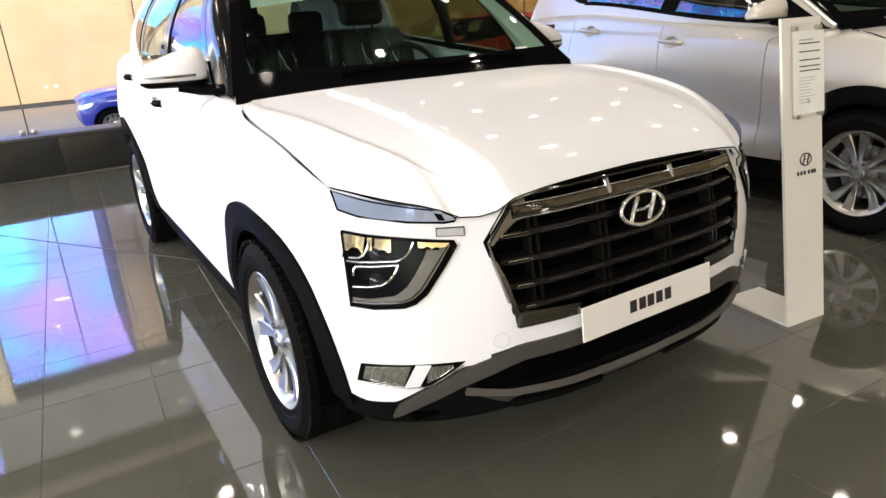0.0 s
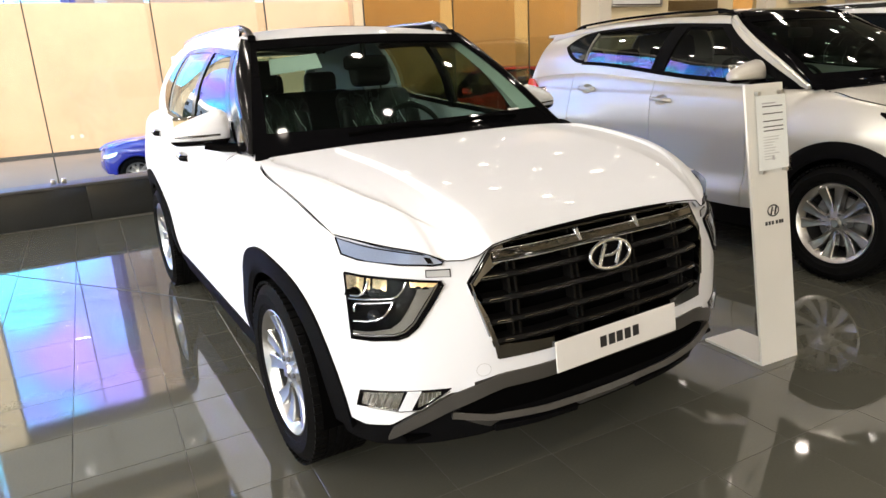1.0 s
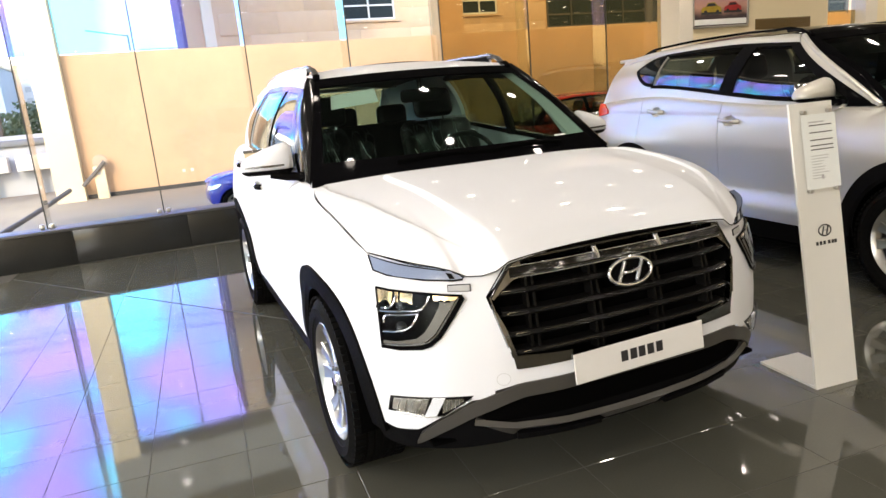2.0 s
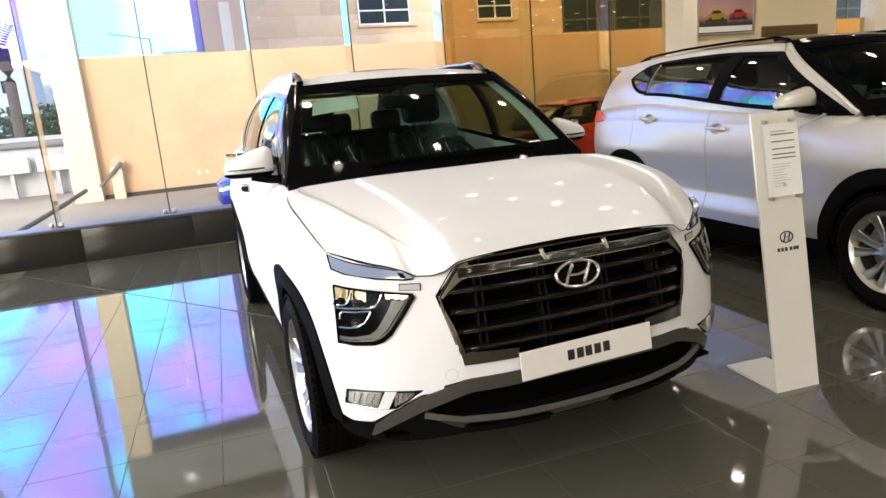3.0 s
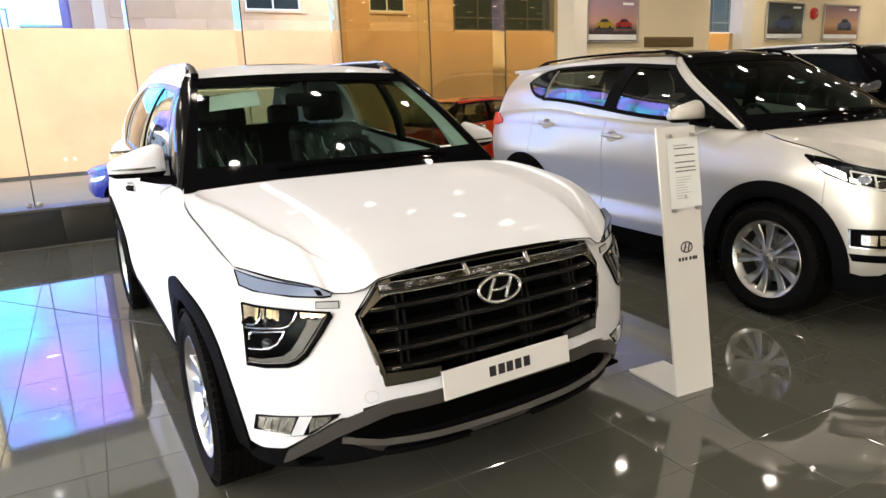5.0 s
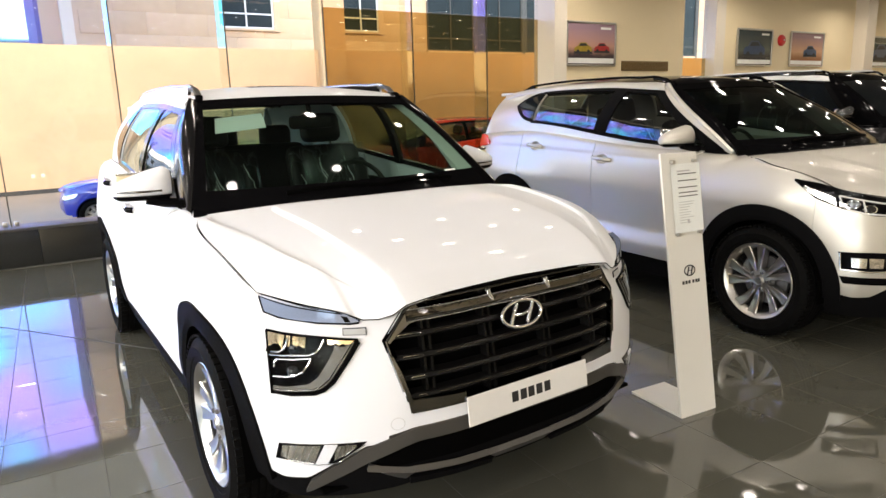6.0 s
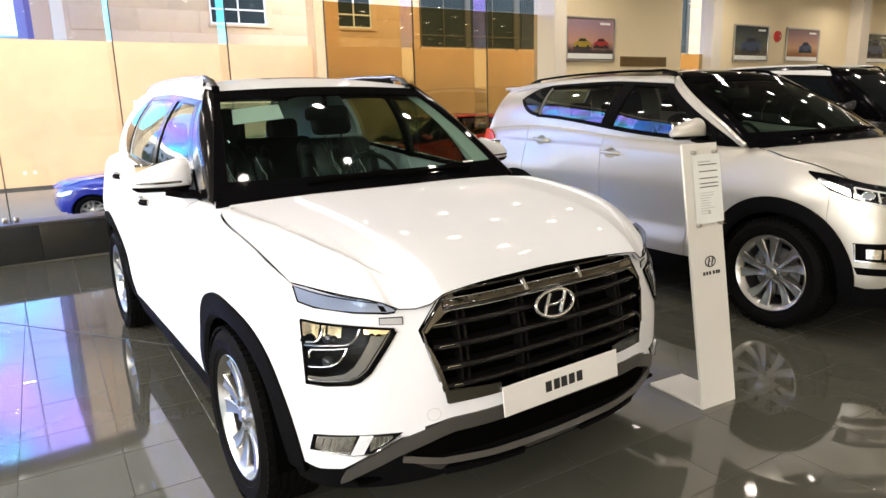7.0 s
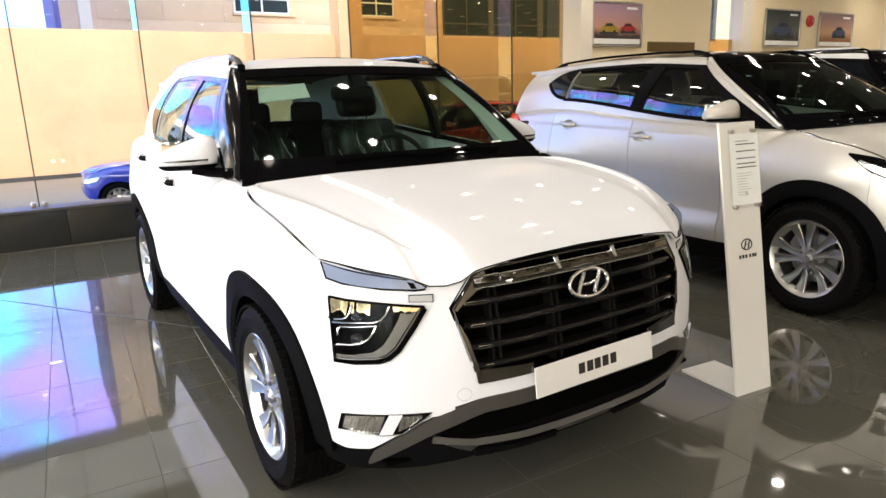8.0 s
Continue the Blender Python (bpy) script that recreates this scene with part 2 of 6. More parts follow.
PAPER = material("white_paper", (0.80, 0.82, 0.80), 0.8, grain=0.02, grain_scale=60, stain=0.03, stain_scale=6)
INK = material("black_ink", (0.015, 0.015, 0.016), 0.6, grain=0.1)
PALE_INK = material("grey_ink", (0.45, 0.45, 0.45), 0.7, grain=0.1)
PLATE_WHITE = material("white_plate", (0.72, 0.71, 0.68), 0.35, grain=0.01, stain=0.02, stain_scale=5)
STAND_WHITE = material("white_lacquered_sheet", (0.70, 0.69, 0.64), 0.35, stain=0.03, stain_scale=3, bump=0.03, bump_scale=60)
ACRYLIC = glass_material("clear_acrylic", (0.98, 0.985, 0.985), ior=1.3)
TILE = material("polished_grey_tile", (0.085, 0.085, 0.067), 0.042, grain=0.05, grain_scale=120, stain=0.06, stain_scale=2.2, per_object=0.05,
                specular=0.74, rough_var=0.015)
TILE.node_tree.nodes["Principled BSDF"].inputs["IOR"].default_value = 1.66
GROUT = material("grey_grout", (0.090, 0.086, 0.072), 0.8, grain=0.1, grain_scale=90)
PLINTH = material("dark_polished_granite", (0.019, 0.0195, 0.018), 0.14, grain=0.35, grain_scale=260, stain=0.15, stain_scale=2, per_object=0.25, specular=0.25)
PLINTH_TOP = material("grey_granite_coping", (0.040, 0.039, 0.036), 0.42, grain=0.3, grain_scale=220, stain=0.1)
WALL = material("cream_wall_paint", (0.82, 0.70, 0.47), 0.55, grain=0.02, grain_scale=60, stain=0.03, stain_scale=0.8, bump=0.06, bump_scale=140)
PILLAR = material("white_pillar_paint", (0.76, 0.70, 0.60), 0.4, grain=0.02, grain_scale=60, stain=0.03, stain_scale=0.8)
# ceiling colour lowered to cut bounced light and reflections in the room
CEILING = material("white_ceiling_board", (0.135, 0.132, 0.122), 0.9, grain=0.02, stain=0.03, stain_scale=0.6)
STONE = material("yellow_limestone", (0.56, 0.36, 0.200), 0.75, grain=0.05, grain_scale=9, stain=0.09, stain_scale=0.7, bump=0.2, bump_scale=60, per_object=0.04)
FACADE = material("beige_stone_facade", (0.56, 0.40, 0.26), 0.8, grain=0.05, grain_scale=5, stain=0.07, stain_scale=0.35, per_object=0.07)
CREAM_STONE = material("cream_limestone", (0.74, 0.60, 0.38), 0.75, grain=0.04, grain_scale=8, stain=0.06, stain_scale=0.6, bump=0.15, bump_scale=60)
TRIM_PALE = material("pale_stone_trim", (0.68, 0.60, 0.46), 0.75, grain=0.04, grain_scale=6, stain=0.05, stain_scale=0.6)
HOUSE_PANE = material("dark_house_window", (0.016, 0.024, 0.028), 0.25, stain=0.3, stain_scale=0.5, specular=0.12)
DARK_PANE = material("dark_window_pane", (0.006, 0.008, 0.010), 0.05, 0, 0.1, stain=0.2, stain_scale=0.6, specular=0.3)
FRAME_PALE = material("pale_aluminium", (0.62, 0.62, 0.60), 0.4, 0.3, grain=0.03)
FRAME_DARK = material("dark_silicone_joint", (0.05, 0.05, 0.045), 0.6, grain=0.1)
STEEL = material("brushed_steel", (0.55, 0.54, 0.52), 0.28, 1.0, grain=0.06, grain_scale=200)
PANE = glass_material("clear_shop_glass", (0.96, 0.97, 0.96), ior=1.25)
# amber tint added to the glass to darken the yard wall behind it
PANE_AMBER = glass_material("amber_shop_glass", (0.70, 0.58, 0.36))
FIN_GLASS = glass_material("fin_glass", (0.90, 0.90, 0.86), ior=1.7)


def tint_glass(name):
    """Clear glass that tints reflections, drifting from lavender through blue to cyan."""
    m = glass_material(name, (1, 1, 1), ior=1.08)
    n, l = m.node_tree.nodes, m.node_tree.links
    co, no, ramp = n.new("ShaderNodeTexCoord"), n.new("ShaderNodeTexNoise"), n.new("ShaderNodeValToRGB")
    no.inputs["Scale"].default_value, no.inputs["Detail"].default_value = 0.42, 1.2
    e = ramp.color_ramp.elements
    e[0].position, e[0].color = 0.36, (0.62, 0.53, 1.0, 1)
    e[1].position, e[1].color = 0.64, (0.34, 0.80, 1.0, 1)
    e.new(0.5).color = (0.44, 0.56, 1.0, 1)
    l.new(co.outputs["Object"], no.inputs[0]), l.new(no.outputs["Fac"], ramp.inputs[0])
    l.new(ramp.outputs[0], n["Transparent BSDF"].inputs[0])
    return m


TINT_PANE = tint_glass("iridescent_coated_glass")
CONCRETE = material("grey_concrete", (0.20, 0.20, 0.18), 0.85, grain=0.08, grain_scale=12, stain=0.1, stain_scale=0.6, bump=0.2, bump_scale=50)
GROUND = material("grey_paving", (0.33, 0.26, 0.18), 0.8, grain=0.12, grain_scale=30, stain=0.12, stain_scale=0.5, bump=0.3, bump_scale=70)
GREY_PAINT = material("grey_painted_metal", (0.42, 0.43, 0.43), 0.5, grain=0.05, stain=0.08)
# distance haze mixed into the wall colour
HAZE_BLUE = material("blue_grey_render", (0.30, 0.37, 0.46), 0.8, grain=0.05, grain_scale=3, stain=0.08, stain_scale=0.3)
WOOD_RAIL = material("grey_handrail", (0.13, 0.108, 0.088), 0.5, grain=0.15, grain_scale=20, stretch=(1, 1, 12))
BARK = material("palm_bark", (0.13, 0.10, 0.075), 0.9, grain=0.4, grain_scale=14, bump=0.6, bump_scale=30)
LEAF = material("dark_foliage", (0.05, 0.085, 0.035), 0.6, grain=0.4, grain_scale=6, per_object=0.1)
BRONZE = material("bronze_vent_metal", (0.20, 0.135, 0.055), 0.4, 0.5, grain=0.1, grain_scale=60)
RED_BELL = material("red_alarm_bell", (0.55, 0.02, 0.02), 0.35, 0, 0.3, grain=0.04)

# ---- the showroom ----
WEST, EAST, SOUTH, NORTH, TOP = -7.0, 19.0, -9.0, 5.52, 3.60
OUT = -0.60                      # level of the yard outside


def slab(name, c, size, mat, label, kind="structure", bevel=0.0, parent=None):
    v, f = box(c, size, bevel)
    ob = put(name, v, f, mat, parent, flat=not bevel)
    return tagged(ob, label, kind=kind) if parent is None else ob


# the ground is one sheet to the horizon, below the raised floor
slab("ground", (0, 0, OUT - 0.1), (1600, 1600, 0.2), GROUND, "grey paved yard and street outside the showroom")
floor = slab("floor", ((WEST + EAST) / 2, (SOUTH + NORTH + 0.3) / 2, -0.1514), (EAST - WEST + 0.6, NORTH + 0.3 - SOUTH + 0.6, 0.30), GROUT,
             "polished grey stone tile floor with thin pale joints")
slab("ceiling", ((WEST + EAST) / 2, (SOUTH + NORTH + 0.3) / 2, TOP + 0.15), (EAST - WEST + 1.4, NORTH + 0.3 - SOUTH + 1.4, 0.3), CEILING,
     "plain ceiling, darkened in its colour, with round recessed lights")
slab("wall_south", ((WEST + EAST) / 2, SOUTH - 0.15, TOP / 2 - 0.01), (EAST - WEST + 0.6, 0.3, TOP + 0.02), WALL, "plain cream painted wall behind the cars")
slab("wall_east", (EAST + 0.15, (SOUTH + NORTH) / 2, TOP / 2 - 0.01), (0.3, NORTH - SOUTH, TOP + 0.02), WALL, "plain cream painted end wall")

# north side: dark granite plinth, glass above it
PL = 0.40
GLASS_END = 5.76
plinth = slab("plinth", ((WEST + GLASS_END) / 2, NORTH + 0.16, PL / 2 - 0.03), (GLASS_END - WEST, 0.29, PL - 0.06), DARK_VOID, "dark polished granite plinth under the glass")
for i in range(11):
    w = (GLASS_END - WEST) / 11
    slab("granite_panel", (WEST + (i + 0.5) * w, NORTH, PL / 2 - 0.002), (w - 0.004, 0.03, PL - 0.004), PLINTH, "", bevel=0.003, parent=plinth)
slab("coping", ((WEST + GLASS_END) / 2, NORTH + 0.145, PL - 0.012), (GLASS_END - WEST, 0.36, 0.03), PLINTH_TOP, "", bevel=0.004, parent=plinth)

GY = NORTH + 0.20
SEAMS = [-6.20, -5.00, -3.80, -2.61, -1.43, -0.26, 0.96, 2.20, 3.50, 4.77, GLASS_END]
glass_wall = thing("window_north", "frameless full-height shop glass in clear panes with thin dark joints", "window", kind="structure")
edges = [WEST] + SEAMS
for i in range(len(edges) - 1):
    a, b = edges[i] + 0.006, edges[i + 1] - 0.006
    p = slab("pane", ((a + b) / 2, GY, (PL + 2.75) / 2), (b - a, 0.012, 2.75 - PL), PANE_AMBER if a > 2.1 else PANE, "", parent=glass_wall)
    q = slab("pane", ((a + b) / 2, GY, (2.76 + TOP - 0.12) / 2), (b - a, 0.012, TOP - 0.12 - 2.76), PANE, "", parent=glass_wall)
    p.visible_shadow = q.visible_shadow = False
for x in SEAMS[:-1]:
    slab("joint", (x, GY, (PL + TOP) / 2), (0.012, 0.016, TOP - PL), FRAME_DARK, "", parent=glass_wall)
    slab("glass_fin", (x, GY + 0.17, (PL + TOP) / 2), (0.014, 0.30, TOP - PL - 0.02), FIN_GLASS, "", parent=glass_wall).visible_shadow = False
    for dx in (-0.05, 0.05):
        slab("clamp", (x + dx, GY, PL + 0.025), (0.045, 0.035, 0.05), STEEL, "small steel glass clamp", bevel=0.006, parent=glass_wall)
slab("header", ((WEST + GLASS_END) / 2, GY, TOP - 0.06), (GLASS_END - WEST, 0.12, 0.12), PILLAR, "", parent=glass_wall)

# north wall past the glass, with a narrow window slot and posters
PX = [GLASS_END, 6.01, 8.97, 9.84, 10.12, 14.86]
slab("pillar", ((PX[0] + PX[1]) / 2, NORTH + 0.05, TOP / 2), (PX[1] - PX[0], 0.46, TOP), PILLAR, "white painted pillar at the end of the glass")
slab("wall_north", ((PX[1] + PX[2]) / 2, NORTH + 0.10, TOP / 2), (PX[2] - PX[1], 0.25, TOP), WALL, "cream painted wall hung with car posters")
slab("wall_north_base", ((PX[2] + PX[3]) / 2, NORTH + 0.12, 0.2), (PX[3] - PX[2], 0.2, 0.4), WALL, "low cream wall under the narrow window")
slot = thing("window_slot", "narrow tall window between the walls, lower pane tinted to deepen the amber wall", "window", kind="structure")
for z0, z1, mt in ((0.4, 2.22, PANE_AMBER), (2.224, TOP, PANE)):
    slab("pane", ((PX[2] + PX[3]) / 2, NORTH + 0.14, (z0 + z1) / 2), (PX[3] - PX[2], 0.012, z1 - z0), mt, "", parent=slot).visible_shadow = False
slab("pillar_inner", ((PX[3] + PX[4]) / 2, NORTH + 0.08, TOP / 2), (PX[4] - PX[3], 0.27, TOP), PILLAR, "white painted pillar beside the narrow window")
slab("wall_north_far", ((PX[4] + PX[5]) / 2, NORTH + 0.10, TOP / 2), (PX[5] - PX[4], 0.25, TOP), WALL, "cream painted wall hung with car posters")
slab("pillar_far", (PX[5] + 0.2, NORTH - 0.05, TOP / 2), (0.4, 0.5, TOP), PILLAR, "white painted pillar")
slab("wall_north_end", ((PX[5] + 0.4 + EAST) / 2, NORTH + 0.10, TOP / 2), (EAST - PX[5] - 0.4, 0.25, TOP), WALL, "cream painted wall hung with car posters")

# west side: street front of tall glass under a deep canopy
west = thing("window_west", "street front of tall clear shop glass with slim mullions", "window", kind="structure")
n_west = 8
for i in range(n_west):
    w = (NORTH - SOUTH) / n_west
    p = slab("pane", (WEST - 0.05, SOUTH + (i + 0.5) * w, (TOP - 0.1) / 2), (0.012, w - 0.05, TOP - 0.3), PANE, "", parent=west)
    p.visible_shadow = False
    slab("mullion", (WEST - 0.05, SOUTH + i * w, (TOP - 0.1) / 2), (0.09, 0.05, TOP - 0.3), FRAME_PALE, "", parent=west)
slab("header", (WEST - 0.05, (SOUTH + NORTH) / 2, TOP - 0.1), (0.2, NORTH - SOUTH, 0.2), WALL, "", parent=west)
slab("sill", (WEST - 0.05, (SOUTH + NORTH) / 2, 0.05), (0.16, NORTH - SOUTH, 0.10), PLINTH, "", parent=west)
# unseen block added to keep the sun off the eastern yard wall
slab("upper_storeys", ((3.95 + EAST) / 2, (SOUTH + NORTH) / 2, TOP + 3.0), (EAST - 3.95 + 1.4, NORTH - SOUTH + 1.4, 5.4), TRIM_PALE, "plain pale unseen block over the showroom, shading the yard wall")

# ---- ceiling lights ----
DOWNLIGHT = glow_material("warm_light_disc", (1.0, 0.92, 0.80), 15.0)
RING = material("white_light_ring", (0.75, 0.74, 0.7), 0.4, grain=0.02)
bulb = bpy.data.lights.new("downlight_bulb", 'AREA')
bulb.shape, bulb.size, bulb.energy, bulb.color, bulb.spread = 'DISK', 0.12, 2.6, (1.0, 0.92, 0.80), radians(150)
first = None
for ix in range(19):
    for iy in range(11):
        lx, ly = -5.70 + 1.31 * ix, -8.45 + 1.30 * iy
        at = pose(lx, ly, TOP)
        if first is None:
            first = thing("ceiling_light", "round white recessed ceiling light, switched on", "ceiling light", at, "ceiling lights in rows")
            v, f = lathe([(-0.012, 0.062), (-0.016, 0.080), (-0.004, 0.092), (0.002, 0.092)], 20, "z")
            put("ring", v, f, RING, first)
            v, f = lathe([(-0.006, 0.0005), (-0.006, 0.062)], 12, "z")
            put("diffuser", v, f, DOWNLIGHT, first)
        else:
            copy_thing(first, at)
        if ix % 3 == 0 and iy % 3 == 1:
            lamp = new("downlight_bulb", bulb)
            lamp.matrix_world = pose(lx, ly, TOP - 0.03)

# ---- outside: yard wall, tint panes, building, street ----
YW = 19.5
slab("yard_wall", (19.1, YW + 0.2, (3.47 + OUT) / 2), (45.2, 0.4, 3.47 - OUT), STONE, "tall yellow limestone yard wall behind the glass")
slab("yard_wall_base", (19.1, YW - 0.02, OUT + 0.06), (45.2, 0.06, 0.12), PLINTH_TOP, "dark stone skirting along the yard wall")
slab("yard_pier", (-3.88, YW - 0.05, (8.75 + OUT) / 2), (0.74, 0.84, 8.75 - OUT), CREAM_STONE, "tall pale limestone pier at the end of the yard wall")
slab("yard_beam", (0.82, YW + 0.1, 11.75), (10.2, 1.2, 6.0), CONCRETE, "deep grey concrete beam carried by the tall pier")
# added panes, there only to colour the sky reflected in the floor
tint_panes = thing("window_portal", "added violet and cyan panes over the yard wall, tinting the floor reflection", "window", kind="structure")
for i in range(3):
    w = (3.50 - 0.05) / 3
    slab("pane", (-3.50 + (i + 0.5) * w, YW + 0.12, 6.12), (w, 0.012, 5.24), TINT_PANE, "", parent=tint_panes).visible_shadow = False
for i in range(16):
    slab("pane", (-4.88 - 1.25 * i, YW + 0.12, 11.6), (1.25, 0.012, 16.2), TINT_PANE, "", parent=tint_panes).visible_shadow = False
building = thing("building", "beige stone-clad building with dark windows behind the yard wall", "building")
BY, BX0 = 30.0, 1.80
slab("annex", ((BX0 + .45) / 2, BY + 3.9, 6.6), (BX0 - .45, 7.0, 13.9), FACADE, "", parent=building)
slab("wall", ((BX0 + 60) / 2, BY + 4, 7.2), (60 - BX0, 8, 15.0), FACADE, "", parent=building)
for row in range(7):
    z0 = 3.0 + 0.95 * row
    for col in range(16):
        x0 = 2.0 + 2.6 * col + (1.3 if row % 2 else 0)
        slab("stone_panel", (x0 + 1.3, BY - 0.03, z0 + 0.475), (2.594, 0.05, 0.946), FACADE, "", bevel=0.003, parent=building)


def house_window(x0, x1, z0, z1, cells, bars=FRAME_PALE):
    x, z, w, h = (x0 + x1) / 2, (z0 + z1) / 2, x1 - x0, z1 - z0
    glass = slab("window", (x, BY - 0.09, z), (w, 0.06, h), HOUSE_PANE, "", parent=building)
    for i in range(cells + 1):
        slab("frame", (x0 + w * i / cells, BY - 0.13, z), (0.07, 0.08, h + 0.07), bars, "", parent=glass)
    for dz in (0.0, 0.62, h):
        slab("frame", (x, BY - 0.135, z0 + dz), (w + 0.07, 0.08, 0.07), bars, "", parent=glass)
    slab("surround", (x1 + 0.20, BY - 0.10, z), (0.30, 0.16, h + 0.3), FACADE if bars is FRAME_PALE else GREY_PLASTIC, "", parent=glass)
    slab("sill", (x, BY - 0.13, z0 - 0.09), (w + 0.2, 0.14, 0.10), FACADE, "", parent=glass)


house_window(7.7, 10.25, 5.35, 8.4, 2)
house_window(13.95, 15.9, 5.40, 8.4, 2)
for x0, x1 in ((19.0, 22.0), (22.3, 25.6), (26.0, 29.4), (30.0, 33.4), (34.0, 37.4), (38.5, 42)):
    house_window(x0, x1, 4.55, 8.8, 2, GREY_PLASTIC)
slab("pilaster", (1.62, BY + 0.22, 3.1), (0.55, 0.4, 6.92), TRIM_PALE, "", parent=building)
slab("yard_pilaster", (8.43, YW - 0.08, (8.2 + OUT) / 2), (0.86, 0.72, 8.2 - OUT), STONE, "yellow stone pilaster rising past the yard wall")

# sockets on the yard wall
for dx in (-0.12, 0.12):
    sock = slab("wall_socket", (-0.66 + dx, YW - 0.012, -0.10), (0.09, 0.02, 0.10), TRIM_PALE, "small pale outdoor wall socket", kind="", bevel=0.006)
    tagged(sock, category="socket")

# barrier post with round counterweight and arm
gate = thing("barrier", "white barrier post with a round weight and a lowered arm", "barrier", pose(-3.05, YW - 0.40, OUT) @ Matrix.Diagonal((1.18, 1.18, 1.18, 1)))
put("post", *box((0, 0, .40), (.26, .18, .80), .02), CREAM_STONE, gate)
put("weight", *moved(lathe([(-.05, .0005), (-.05, .15), (-.03, .17), (.03, .17), (.05, .15), (.05, .0005)], 30), pose(.06, -.02, .90, 0, 0, 90)), FACADE, gate)
put("arm", *tube([(.16, -.14, .90), (-.10, -.14, .64), (-.40, -.14, .36)], .035, .05, 8), WOOD_RAIL, gate)
handrail = thing("ramp_handrail", "grey metal handrail sloping down beside the yard ramp", "handrail", pose(0, 0, OUT))
put("rail", *tube([(-3.30, 14.06, .735), (-3.62, 13.1, .57), (-3.98, 12.0, .41), (-4.50, 10.4, .20), (-4.66, 9.9, .06), (-4.68, 9.84, .0)], .045, .05, 10), WOOD_RAIL, handrail)
put("post", *tube([(-4.10, 11.65, .0), (-4.10, 11.65, .36)], .03, .03, 8), WOOD_RAIL, handrail)
put("bolt", *moved(lathe([(-.02, .0005), (-.02, .035), (.0, .035)], 16), pose(0, -.095, .62, 0, 0, 90)), STEEL, gate)

# bright evening haze far beyond the street, low in the northern sky
HAZE = glow_material("bright_evening_haze", (1.0, 0.985, 0.96), 0.46)
backdrop = put("backdrop_sky", *sheet([[(-420 + 520 * u, 420 - 60 * u, z) for z in (-2.0, 90.0, 520.0)] for u in np.linspace(0, 1, 9)], 0, (0, 2000, 0)), HAZE, flat=True)
tagged(backdrop, "bright pale evening sky beyond the street", kind="structure")

# street west of the pier: low wall, blocks, pipe, palm, trees, far houses
street = slab("street_wall", (-16.5, 24.0, 0.40), (23.5, 0.35, 2.0), GREY_PAINT, "low pale grey street wall")
for i in range(7):
    bx = -5.2 - 1.35 * i
    blk = thing("white_block", "white block fixed on the street wall", "block", pose(bx, 23.4, OUT), "white blocks along the street wall")
    put("block", *box((0, 0, 1.08), (1.12, .46, .50), .035), PILLAR, blk)
    put("block_leg", *box((0, 0, .415), (.12, .24, .83), .01), GREY_PAINT, blk)
pipe = put("street_pipe", *tube([(-4.7, 23.75, 1.14), (-26, 23.75, 1.14)], .12, n=12), CONCRETE)
tagged(pipe, "grey pipe running along the street wall", "pipe")


def palm(x, y, height, pruned=False):
    tree = thing("palm_tree", "pruned palm with a few upright fronds behind the street wall" if pruned else "tall palm tree with drooping fronds on the street", "tree", pose(x, y, OUT))
    pts = [(0.12 * math.sin(t * 2.0), 0, height * t) for t in np.linspace(0, 1, 14)]
    put("trunk", *tube(pts, .20, .20, 10), BARK, tree)
    if pruned:
        put("trunk_head", *lathe([(height - .75, .20), (height - .5, .27), (height - .15, .25), (height + .05, .08)], 14, "z"), BARK, tree)
    rng = random.Random(5)
    blades = []
    for i in range(11 if pruned else 26):
        a, lift = rng.uniform(0, 6.283), rng.uniform(-.5, .9)
        n = 12
        for k in range(2, n):
            t = k / n
            r = (.45 + .5 * lift) * t if pruned else 2.1 * t
            z = height + (1.35 * t - .35 * t * t * (1 + lift) if pruned else 1.1 * lift * t - 1.7 * t * t)
            c = Vector((r * math.cos(a), r * math.sin(a), z))
            for s in (-1, 1):
                side = Vector((-math.sin(a) * s, math.cos(a) * s, -.55)) * ((.16 if pruned else .45) * (1 - .5 * t))
                fwd = Vector((math.cos(a), math.sin(a), -.2)) * .10
                q = len(blades) * 4
                blades.append(([tuple(c), tuple(c + fwd), tuple(c + side + fwd * 1.6), tuple(c + side * .5 + fwd * .2)], [(0, 1, 2, 3)]))
    put("crown", *join(*blades), LEAF, tree, flat=True)


palm(-17.5, -6.0, 6.0), palm(-19.0, 3.0, 6.8), palm(-7.02, 28.0, 5.35, True)


def bush(x, y, w, h, seed):
    rng = random.Random(seed)
    tree = thing("street_tree", "dark green bushy street tree", "tree", pose(x, y, OUT), "street trees")
    put("trunk", *tube([(0, 0, 0), (.1, 0, h * .4), (.05, .1, h * .7)], .14, .14, 8), BARK, tree)
    blades = []
    for i in range(2400):
        d = Vector((rng.gauss(0, 1), rng.gauss(0, 1), rng.gauss(0, 1))).normalized() * rng.uniform(.55, 1.0)
        lump = 1 + .35 * noise.noise(d * 2.3 + Vector((seed, 0, 0)))
        c = Vector((d.x * w / 2 * lump, d.y * w / 2 * lump, h * .62 + d.z * h * .42 * lump))
        u = Vector((rng.gauss(0, 1), rng.gauss(0, 1), rng.gauss(0, 1))).normalized() * rng.uniform(.07, .17)
        v = u.orthogonal().normalized() * rng.uniform(.05, .11)
        blades.append(([tuple(c - u), tuple(c + v), tuple(c + u), tuple(c - v)], [(0, 1, 2, 3)]))
    put("crown", *join(*blades), LEAF, tree, flat=True)


